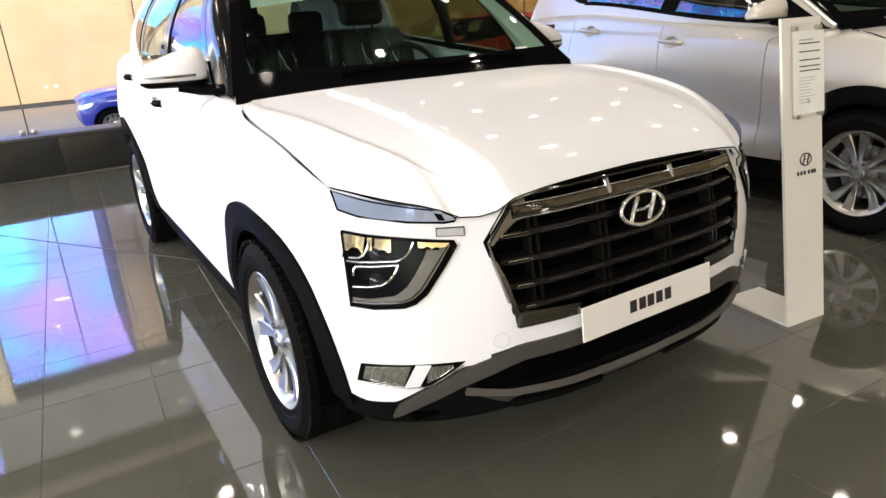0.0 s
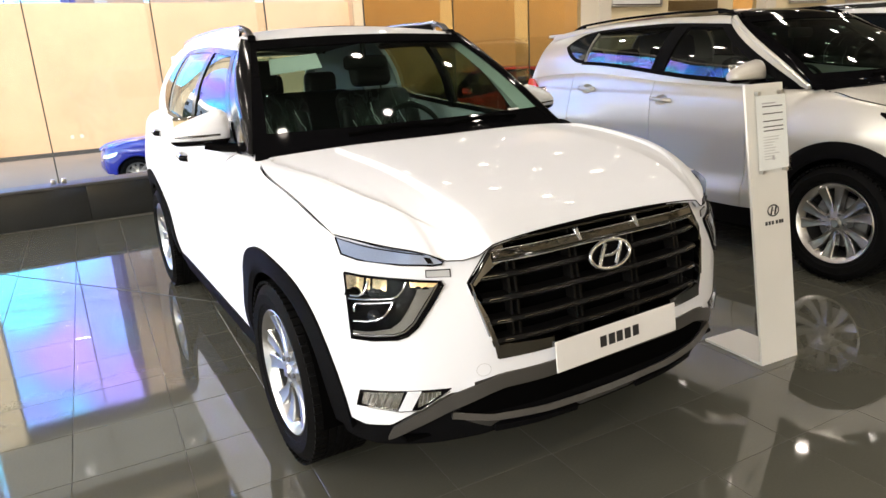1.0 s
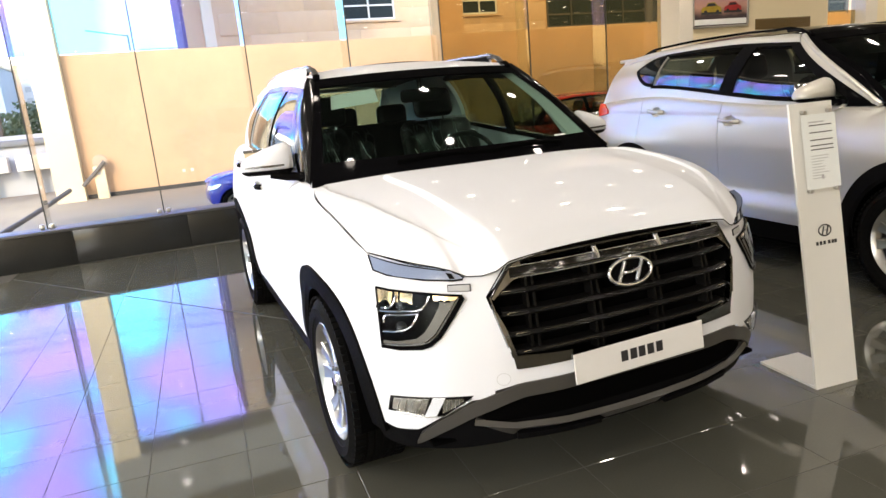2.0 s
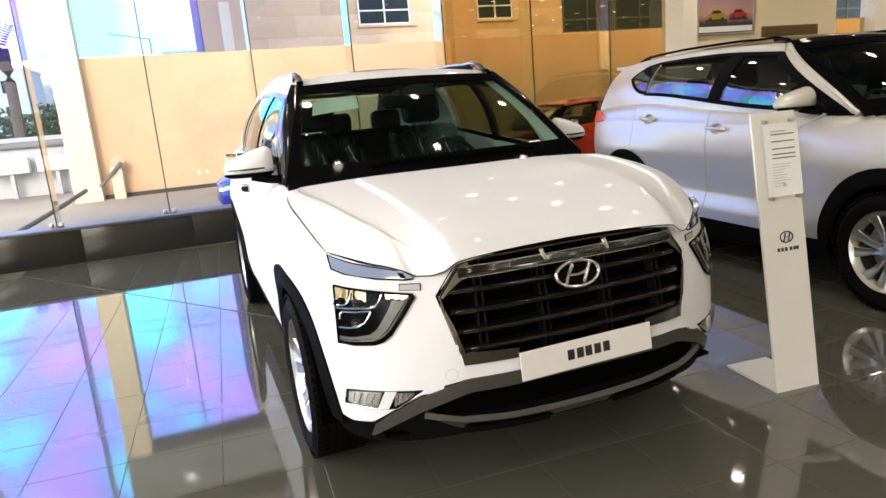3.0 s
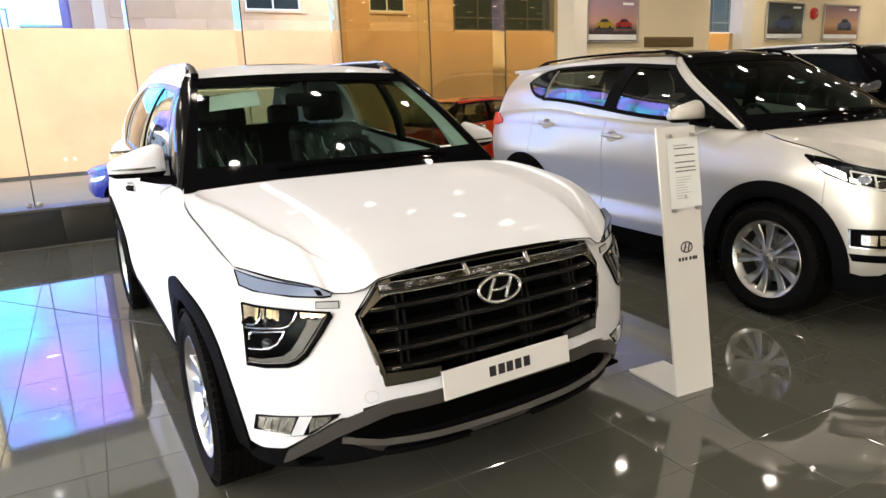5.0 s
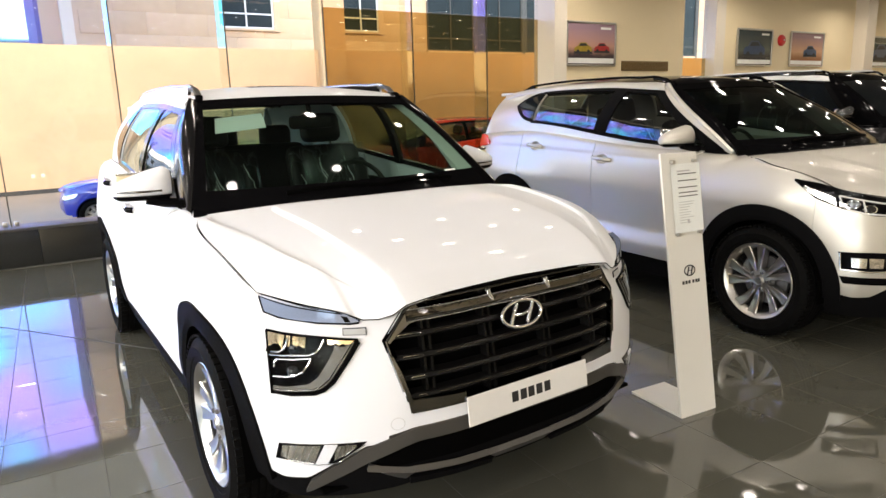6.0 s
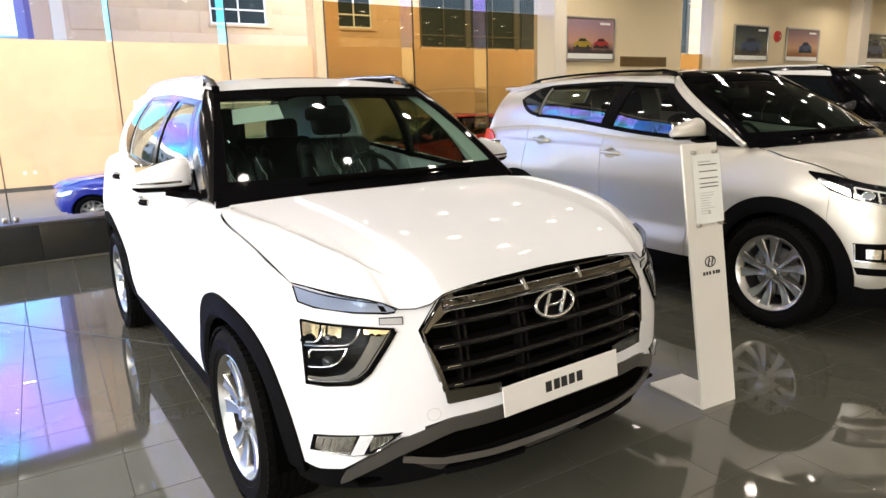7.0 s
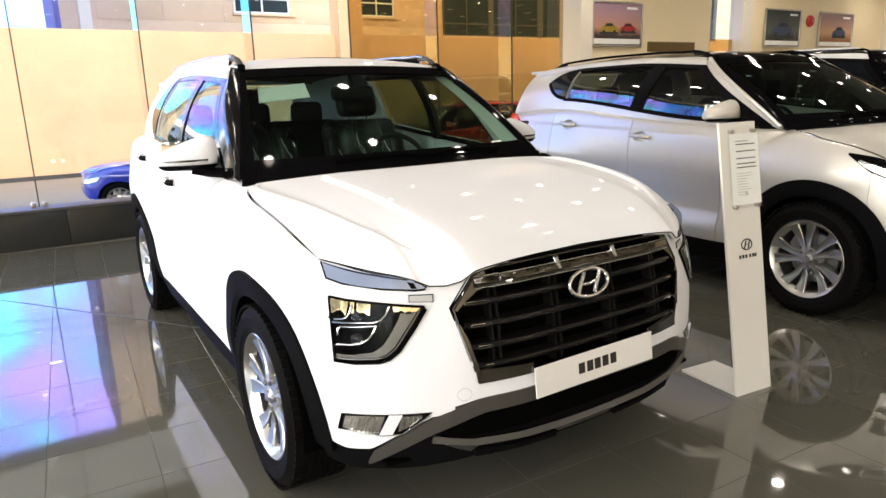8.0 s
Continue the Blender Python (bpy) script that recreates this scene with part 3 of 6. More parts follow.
for i, (x, y, w, h) in enumerate(((-5.8, 33, 4.2, 3.4), (-9.5, 36, 4.5, 3.2), (-13, 35, 5, 3.6), (-17, 37, 5, 3.3), (-19, -13, 6, 4.2), (-18, -9.5, 5, 3.4), (-20, -4.5, 6, 4.6), (-19, 1.0, 5, 3.6), (-21, 7, 6, 4.4))):
    bush(x, y, w, h, i + 3)


def far_house(x, y, w, d, h, mat, label, size=1.5, pane=HOUSE_PANE):
    hs = thing("far_building", label, "building", pose(x, y, OUT), "far buildings")
    put("wall", *box((0, 0, h / 2), (w, d, h)), mat, hs, flat=True)
    put("roof_edge", *box((0, 0, h + .15), (w + .4, d + .4, .3)), TRIM_PALE, hs, flat=True)
    nx, nz = max(2, int(w / 3.2 * 1.5 / size)), max(1, int(h / 3.2 * 1.5 / size))
    for i in range(nx):
        for k in range(nz):
            put("window", *box((-w / 2 + (i + .5) * w / nx, -d / 2 - .03, 1.9 + k * 3.1 * size / 1.5), (size, .12, size)), pane, hs, flat=True)


# the first two blocks have the haze of distance in their colours
far_house(-12, 115, 18, 12, 11.2, FRAME_PALE, "far pale apartment block with rows of small windows", .75, GREY_PAINT)
far_house(-26.6, 100, 18, 12, 10.2, HAZE_BLUE, "far apartment block, hazed blue-grey, with rows of windows")
far_house(3.0, 120, 9, 10, 13.0, STONE, "far house with a flat roof")
for dz in (0.0, -0.5):
    pts = [(-24 + 25.8 * t, 37 - 6.9 * t, 11.2 + dz - 2.8 * t - 1.1 * math.sin(math.pi * t)) for t in np.linspace(0, 1, 24)]
    cable = tagged(put("street_cable", *tube(pts, .03, n=6), DARK_VOID), "dark overhead cable sagging across the street", "cable", "overhead cables")
pole = tagged(put("cable_pole", *tube([(-24, 37, OUT), (-24, 37, 11.6)], .14, n=10), BARK), "wooden pole carrying overhead cables", "pole")
mast = put("street_lamp", *join(tube([(-2.2, 60, OUT), (-2.2, 60, 8.6)], .07), tube([(-2.2, 60, 8.5), (-5.2, 59.5, 9.0)], .05)), GREY_PAINT)
tagged(mast, "thin grey street lamp with one arm", "street lamp")

# ---- cars ----
OUTLINE = [(0, -.79), (.25, -.785), (.44, -.755), (.575, -.70), (.70, -.625), (.795, -.53), (.845, -.41), (.872, -.25), (.89, 0), (.893, .5), (.893, 1.3),
           (.893, 2.2), (.89, 2.61), (.875, 3.0), (.82, 3.3), (.62, 3.45), (.3, 3.49), (0, 3.5)]
OS = np.concatenate(([0], np.cumsum([math.dist(a, b) for a, b in zip(OUTLINE, OUTLINE[1:])])))
S_AXLE = float(np.interp(0, [p[1] for p in OUTLINE[7:10]], OS[7:10]))
S_END = float(OS[-1])
HUB, ARCH = 0.343, 0.455


def s_of(y):
    """Place along the outline of a point of the side at y."""
    return float(np.interp(y, [p[1] for p in OUTLINE[6:13]], OS[6:13]))


EDGE_Y, EDGE_X = [-.405, -.31, -.17, -.02, .10, .20, .28, .36, .45, .68], [.787, .808, .823, .828, .822, .808, .785, .730, .755, .772]
EDGE_Z = [.934, .980, 1.023, 1.048, 1.060, 1.068, 1.075, 1.085, 1.088, 1.084]


def hood_edge(s):
    return curve_at(s, [.43, .50, .54, .585, .62, .68, .74, .955, s_of(-.31), s_of(-.17), s_of(-.02), s_of(.10), s_of(.20), s_of(.30), s_of(.42), s_of(.62)], [.900, .868, .8615, .8615, .880, .894, .902, .931, .978, 1.021, 1.046, 1.058, 1.066, 1.074, 1.085, 1.082])


def belt(s):
    return curve_at(s, [s_of(.62), s_of(1.4), s_of(2.4), S_END], [1.082, 1.135, 1.205, 1.10])


def top_line(s):
    s = np.asarray(s, float)
    return np.where(s < s_of(.63), hood_edge(s), belt(s))


BELT_Y, BELT_X = [.40, .66, 1.0, 1.4, 2.3, 2.8, 3.3], [.765, .772, .790, .802, .795, .755, .68]


def body(s, z, out=0.0):
    """A point of the car's lower body: s metres round the outline from the middle of the nose, at height z, out metres proud."""
    s, z = np.asarray(s, float), np.asarray(z, float)
    a = np.abs(s)
    xs, ys = [p[0] for p in OUTLINE], [p[1] for p in OUTLINE]
    x, y = curve_at(a, OS, xs), curve_at(a, OS, ys)
    e = 0.01
    tx, ty = curve_at(a + e, OS, xs) - curve_at(a - e, OS, xs), curve_at(a + e, OS, ys) - curve_at(a - e, OS, ys)
    tx = np.where(a < e, 1.0, tx)
    ty = np.where(a < e, 0.0, ty)
    k = np.hypot(tx, ty)
    nx, ny = ty / k, -tx / k
    front = curve_at(z, [.15, .3, .4, .5, .6, .7, .8, .86, .93, 1.0], [-.09, -.025, -.004, .002, .0, -.012, -.034, -.044, -.052, -.09])
    side = curve_at(z, [.15, .24, .32, .44, .58, .70, .84, .95, 1.05, 1.15, 1.22], [-.09, -.065, -.042, -.032, -.034, -.027, -.017, -.022, -.036, -.060, -.08])
    w = smooth(.85, 1.35, a)
    off = front * (1 - w) + side * w
    # the arches stand proud of the doors
    for yc in (0.0, 2.61):
        off = off + 0.028 * np.exp(-(np.abs(y - yc) / .52) ** 4) * w * smooth(.25, .5, z) * smooth(1.05, .80, z)
    off = off + out
    return np.stack((np.sign(s + 1e-9) * (x + nx * off), y + ny * off, z), -1)


def patch(lower, upper, out, thick, n=24, m=8, side=1):
    """A plate on the body between two lines of (s, z) points."""
    u = np.linspace(0, 1, n)

    def along(line):
        line = np.array(line, float)
        k = np.concatenate(([0], np.cumsum(np.hypot(*np.diff(line, axis=0).T) + 1e-9)))
        return np.stack([np.interp(u * k[-1], k, line[:, i]) for i in (0, 1)], 1)
    lo, hi = along(lower), along(upper)
    v = np.linspace(0, 1, m)[None, :, None]
    sz = lo[:, None] * (1 - v) + hi[:, None] * v
    return sheet(body(sz[..., 0] * side, sz[..., 1], out), thick, (0, 1.2, 0.6))


def panel(s0, s1, low, high, out=0.0, thick=0.012, n=60, m=22, side=1, extra=(), edge=False, dent=None):
    s = np.unique(np.concatenate((np.linspace(s0, s1, n), [e for e in extra if s0 < e < s1])))
    lo, hi = low(s), high(s)
    v = np.linspace(0, 1, m)
    z = lo[:, None] + (hi - lo)[:, None] * v
    P = body(np.repeat(s[:, None], m, 1) * side, z, out)
    if edge:
        # lean the top of the wing in to the bonnet's edge
        y = P[:, -1, 1]
        target = np.where(y < .66, curve_at(y, EDGE_Y, EDGE_X) + .004, curve_at(y, BELT_Y, BELT_X) + .010)
        lean = (side * target - P[:, -1, 0]) * smooth(.93, 1.02, s)
        deep = np.where(y < .3, .20, .20 - .10 * smooth(.3, .9, y))[:, None]
        q = np.clip((z - (hi[:, None] - deep)) / deep, 0, 1)
        P[..., 0] += lean[:, None] * (1 - np.sqrt(1 - .999 * q ** 2.6))
    if dent:
        # the hollow behind a door handle
        d = ((s[:, None] - dent[0]) / .062) ** 2 + ((z - dent[1]) / .040) ** 2
        P[..., 0] -= side * .022 * smooth(1.0, .25, d)
    return sheet(P, thick, (0, 1.2, 0.5))


def arch_low(base, radius=ARCH):
    """The lower edge of the side panels: the sill, lifted over the wheels."""
    def low(s):
        y = curve_at(s, OS, [p[1] for p in OUTLINE])
        z = np.interp(s, *base)
        for yc in (0.0, 2.61):
            d = np.abs(y - yc)
            z = np.where((d < radius) & (s < S_END - .6), np.maximum(z, HUB + np.sqrt(np.maximum(radius ** 2 - d ** 2, 0))), z)
        return z
    return low


ARCH_ENDS = [s_of(c + k * ARCH * q) for c in (0.0, 2.61) for k in (-1, 1) for q in (1.002, .998, .99, .975, .95, .92, .88)]


WHEEL_KIT = {}


def make_wheel(parent, at):
    """A wheel whose outer face looks along -x, with ten spokes in pairs. All wheels share their meshes."""
    if WHEEL_KIT:
        return copy_wheel(parent, at)
    radius, w, rim_r = 0.343, 0.1025, 0.232
    wheel = put("wheel", *lathe([(w - .02, rim_r - .02), (-w + .040, rim_r - .030), (-w + .014, rim_r - .014), (-w + .002, rim_r + .002), (-w + .008, rim_r + .008)], 64), ALLOY, parent,
                "silver alloy wheel with ten spokes in pairs")
    wheel.matrix_basis = at
    for i in range(10):
        pair = math.radians(72 * (i // 2))
        lean = -1 if i % 2 else 1
        P = []
        for k in range(9):
            t = k / 8
            r = .044 + t * (rim_r - .048)
            ang = pair + lean * math.radians(10.5 + 5.0 * t) + .10 * t
            half = .0130 + .0215 * t ** 1.2
            d = -w + .030 - .016 * t + .010 * math.sin(t * 3.14)
            cs, sn = math.cos(ang), math.sin(ang)
            P.append([(d + dd, r * cs - h * sn, r * sn + h * cs) for dd, h in ((.045, -half * 1.05), (.005, -half), (0, -half * .82), (.004, 0), (0, half * .82), (.005, half), (.045, half * 1.05))])
        put("spoke", *sheet(P, 0, (w, 0, 0)), ALLOY, wheel, angle=28)
    put("hub", *lathe([(-w + .026, .0005), (-w + .022, .028), (-w + .028, .034), (-w + .034, .070), (-w + .075, .078)], 40), ALLOY, wheel)
    side = [(w - .03, rim_r), (w, rim_r + .02), (w + .012, (rim_r + radius) / 2), (w - .008, radius - .014), (w - .03, radius - .004), (0, radius - .002),
            (-w + .03, radius - .004), (-w + .008, radius - .014), (-w - .012, (rim_r + radius) / 2 + .01), (-w - .006, rim_r + .030), (-w - .002, rim_r + .026), (-w + .004, rim_r + .006), (-w + .03, rim_r - .012)]
    put("tyre", *lathe(side[::-1], 80), RUBBER, wheel, angle=26)
    lugs = []
    for i in range(64):
        for d, ph in ((-w + .020, 0), (w - .020, .5)):
            lugs.append(moved(box((d, 0, radius - .003), (.040, .022, .010)), Matrix.Rotation(2 * math.pi * (i + ph) / 64, 4, 'X')))
    for d in (-.042, -.014, .014, .042):
        lugs.append(lathe([(d - .011, radius - .006), (d - .010, radius + .001), (d + .010, radius + .001), (d + .011, radius - .006)], 72))
    tagged(put("tread", *join(*lugs), RUBBER, wheel, flat=True), kind="stuff")
    put("brake_disc", *lathe([(.0, .04), (-.012, .05), (-.012, .15), (.0, .152), (.012, .15)], 40), ALLOY_DARK, wheel)
    put("brake_caliper", *moved(box((-.012, .125, .02), (.07, .075, .15), .015), Matrix.Rotation(.5, 4, 'X')), ALLOY_DARK, wheel)
    put("hub_cap", *lathe([(-w + .016, .0005), (-w + .016, .022), (-w + .026, .027)], 30), STEEL, wheel)
    for i in range(5):
        a = 2 * math.pi * (i + .5) / 5
        put("wheel_nut", *moved(lathe([(-w + .020, .0005), (-w + .022, .009), (-w + .045, .010)], 6), Matrix.Translation((0, .053 * math.cos(a), .053 * math.sin(a)))), ALLOY_DARK, wheel)
    put("barrel", *lathe([(w - .022, rim_r - .026), (-w + .043, rim_r - .034)], 48), BARREL, wheel)
    put("back_plate", *lathe([(w + .0, .0005), (w + .01, rim_r + .02)], 30), DARK_VOID, wheel)
    WHEEL_KIT["wheel"] = wheel
    return wheel


def copy_wheel(parent, at):
    wheel = copy_thing(WHEEL_KIT["wheel"], at)
    wheel.parent = parent
    return wheel


GLASS_BOW = {"straight": .33, "power": 2.5}      # how the side glass leans in from belt to roof


def green(y, w, k=1, out=0.0):
    """A point of the side of the cabin: y along the car, w from the belt line (0) to the roof edge (1)."""
    y, w = np.asarray(y, float), np.asarray(w, float)
    s = np.interp(y, [p[1] for p in OUTLINE[6:15]], OS[6:15])
    zb = belt(np.maximum(s, s_of(.63)))
    zt = curve_at(y, [.4, 1.0, 1.7, 2.4, 3.0, 3.4], [1.50, 1.548, 1.590, 1.580, 1.54, 1.47])
    z = zb + (zt - zb) * w
    xb = curve_at(y, BELT_Y, BELT_X)
    xt = curve_at(y, [.4, 1.0, 1.6, 2.4, 3.3], [.58, .585, .590, .575, .53])
    q = GLASS_BOW["straight"]
    x = xb + (xt - xb) * (q * w + (1 - q) * np.abs(w) ** GLASS_BOW["power"]) + out
    return np.stack((k * x, y + 0 * x, z + 0.3 * out), -1)


def cabin_patch(ya, yb, w0, w1, k, out, thick, n=14, m=12, ya1=None, yb1=None):
    """A plate on the cabin side from ya to yb (at the belt) and ya1 to yb1 (at the roof)."""
    ya1, yb1 = ya if ya1 is None else ya1, yb if yb1 is None else yb1
    w = np.linspace(w0, w1, m)[None, :]
    u = np.linspace(0, 1, n)[:, None]
    y = (ya + (ya1 - ya) * w) * (1 - u) + (yb + (yb1 - yb) * w) * u
    return sheet(green(y, w + 0 * u, k, out), thick, (0, 1.6, 1.0))


def hood_grid(lift=0.0, n=121, m=40, u0=-1.0, u1=1.0):
    u = np.linspace(u0, u1, n)[:, None]
    v = np.linspace(0, 1, m)[None, :]
    a = np.abs(u)
    ye = -.405 + v * .765
    xe = curve_at(ye, EDGE_Y, EDGE_X)
    yf = curve_at(a, [0, .3, .54, .71, .85, 1], [-.722, -.728, -.738, -.668, -.570, -.405])
    yr = curve_at(a, [0, .5, .8, 1], [.295, .31, .332, .36])
    y = yf + (yr - yf) * v
    ze = curve_at(ye, EDGE_Y, EDGE_Z)
    zc = curve_at(v, [0, .08, .2, .45, .75, 1], [.925, .980, 1.013, 1.056, 1.086, 1.103])
    prof = curve_at(a, [0, .35, .52, .62, .75, .90, 1], [1, .985, .95, .84, .62, .28, 0])
    z = ze + (zc - ze) * prof
    zf = curve_at(a, [0, .3, .54, .62, .66, .71, .745, .80, .85, 1], [.920, .916, .905, .870, .864, .864, .882, .896, .904, .934])
    z0 = .934 + (.925 - .934) * prof
    z = z + (zf - z0) * (1 - v) ** 7
    ua = curve_at(v, [0, .08, .22, .51, 1], [.49, .552, .585, .59, .646])
    z = z + .014 * smooth(.014, -.014, a - ua) * smooth(0.0, .26, v) * smooth(1.0, .9, v)
    ub = curve_at(v, [0, .06, .14, .265, .51, .90, 1], [.55, .646, .723, .80, .855, .955, .97])
    z = z + .012 * (smooth(-.007, .007, a - ub) * smooth(.16, .03, a - ub)) * smooth(.0, .24, v) * smooth(1.0, .85, v)
    x = np.sign(u) * a * xe
    return np.stack(np.broadcast_arrays(x, y, z + lift), -1)


def screen(u, v, out=0.0):
    """The windscreen: u from side to side, v from the cowl to the roof."""
    u, v = np.asarray(u, float), np.asarray(v, float)
    a = np.abs(u)
    x = u * (.790 + (.575 - .790) * v)
    y = (.30 + .12 * a ** 2.2) * (1 - v) + (.970 + .045 * a ** 2) * v
    z = (1.098 + .004 * a ** 2) * (1 - v) + (1.564 - .014 * a ** 2) * v
    bow = np.sin(v * 3.1416) * .030 * (1 - .3 * a)
    return np.stack(np.broadcast_arrays(x, y - bow * .6 - out * .62, z + bow * .8 + out * .78), -1)


def screen_patch(u0, u1, v0, v1, out, thick, n=30, m=16):
    u, v = np.linspace(u0, u1, n)[:, None], np.linspace(v0, v1, m)[None, :]
    return sheet(screen(u + 0 * v, v + 0 * u, out), thick, (0, 1.6, .9))


def roof_grid(y0=.975, y1=3.12, half=None, lift=0.0, n=26, m=40):
    u, y = np.linspace(-1, 1, n)[:, None], np.linspace(y0, y1, m)[None, :]
    xe = curve_at(y, [.9, 1.6, 2.4, 3.3], [.555, .560, .548, .50]) if half is None else half + 0 * y
    z = curve_at(y, [.95, 1.05, 1.25, 1.6, 2.1, 2.6, 3.0, 3.3], [1.560, 1.592, 1.622, 1.640, 1.642, 1.628, 1.598, 1.56])
    yy = y + (.05 * u ** 2) * (1 - (y - y0) / (y1 - y0))
    return np.stack(np.broadcast_arrays(u * xe, yy, z + lift - (.018 + .026 * smooth(1.0, 1.4, y)) * np.abs(u) ** 2.4), -1)


def make_seat(parent, x, y, name="seat", wrap=True):
    base = box((x, y, .62), (.50, .50, .16), .06, 3)
    back = box((0, 0, .30), (.50, .14, .66), .06, 3)
    back = moved(back, Matrix.Translation((x, y + .20, .66)) @ Matrix.Rotation(radians(-16), 4, 'X'))
    wing = [moved(box((k * .22, -.05, .28), (.09, .12, .48), .04, 3), Matrix.Translation((x, y + .20, .66)) @ Matrix.Rotation(radians(-16), 4, 'X')) for k in (-1, 1)]
    s = put(name, *join(base, back, *wing), SEAT, parent, angle=60)
    head = moved(box((0, 0, .74), (.27, .10, .19), .045, 3), Matrix.Translation((x, y + .20, .66)) @ Matrix.Rotation(radians(-14), 4, 'X'))
    posts = [moved(tube([(k * .06, 0, .58), (k * .06, 0, .70)], .006), Matrix.Translation((x, y + .20, .66)) @ Matrix.Rotation(radians(-14), 4, 'X')) for k in (-1, 1)]
    put("headrest", *head, SEAT, s, angle=60)
    for post in posts:
        put("headrest_post", *post, CHROME, s)
    if wrap:
        P = []
        for i in range(34):
            row = []
            for j in range(26):
                a, b = -1 + 2 * i / 33, j / 25
                p = Vector((a * .27, -.085 - .02 * math.cos(a * 1.5) + .016 * noise.noise((a * 7 + b * 2, b * 2.5, x * 9)) + .012 * abs(noise.noise((a * 13 - b * 3, b * 3, x * 5))) , .02 + .60 * b))
                row.append(tuple(Matrix.Translation((x, y + .20, .66)) @ Matrix.Rotation(radians(-16), 4, 'X') @ p))
            P.append(row)
        rng = random.Random(int(x * 100) + int(y * 7))
        # pale strips paint the glints along the folds of the clear wrap
        for _ in range(15):
            a, b, run = rng.uniform(-.85, .8), rng.uniform(.05, .55), rng.uniform(.12, .35)
            fold = [Vector(((a + .22 * t * rng.uniform(.6, 1.2)) * .27, -.125 + .01 * math.sin(t * 5 + a), .02 + .60 * (b + run * (1 - t)))) for t in np.linspace(0, 1, 7)]
            put("wrap_fold", *tube([tuple(Matrix.Translation((x, y + .20, .66)) @ Matrix.Rotation(radians(-16), 4, 'X') @ p) for p in fold], .0030, .0016, 5), WRAP_GLINT, s)
        put("seat_wrap", *sheet(P, 0, (x, y + 1, .9)), WRAP, s, "clear crinkled plastic seat cover", angle=80)
    return s


def make_cabin(parent, rear_seats=True):
    """Dashboard, steering wheel, seats, mirror and lining."""
    u, v = np.linspace(-1, 1, 24)[:, None], np.linspace(0, 1, 12)[None, :]
    d = np.stack(np.broadcast_arrays(u * .72, .42 + .10 * np.abs(u) + .52 * v - .1 * v * np.abs(u), 1.045 - .03 * np.abs(u) - .10 * v ** 3 + .035 * np.exp(-((u - .5) / .22) ** 2) * v), -1)
    dash = put("dashboard", *sheet(d, .06, (0, .6, .3)), DASH, parent)
    put("dash_front", *box((0, .93, .82), (1.40, .10, .24), .04), DASH, dash)
    ring = [(.31 + .19 * math.cos(a), 1.08 + .06 * math.sin(a), 1.01 + .18 * math.sin(a)) for a in np.linspace(0, 2 * math.pi, 32, endpoint=False)]
    put("steering_wheel", *join(tube(ring, .015, closed=True), box((.31, 1.08, 1.01), (.16, .05, .12), .03), box((.31, 1.08, 1.01), (.34, .03, .04), .01)), STEERING, parent)
    make_seat(parent, -.37, 1.36), make_seat(parent, .37, 1.36)
    if rear_seats:
        bench = put("rear_bench", *join(box((0, 2.28, .60), (1.26, .50, .18), .06), moved(box((0, 0, .30), (1.26, .15, .64), .06), Matrix.Translation((0, 2.52, .66)) @ Matrix.Rotation(radians(-20), 4, 'X'))), SEAT, parent, angle=60)
        for x in (-.42, 0, .42):
            put("headrest", *box((x, 2.76, 1.30), (.25, .10, .17), .045, 3), SEAT, bench, angle=60)
    put("rear_view_mirror", *join(box((.0, .98, 1.43), (.24, .04, .07), .02), tube([(0, .99, 1.46), (0, 1.0, 1.54)], .012)), DASH, parent)
    put("headliner", *sheet(roof_grid(1.06, 3.05, .54, -.035), .01, (0, 2, 3)), CABIN, parent)
    put("cabin_floor", *box((0, 1.75, .40), (1.50, 2.9, .06), 0), DARK_VOID, parent)
    for k in (-1, 1):
        put("door_lining", *sheet(np.array([[(k * .73, y, z) for z in (.42, .8, 1.03)] for y in (.72, 1.6, 2.6)]), .03, (k * 3, 1.5, .8)), DASH, parent)


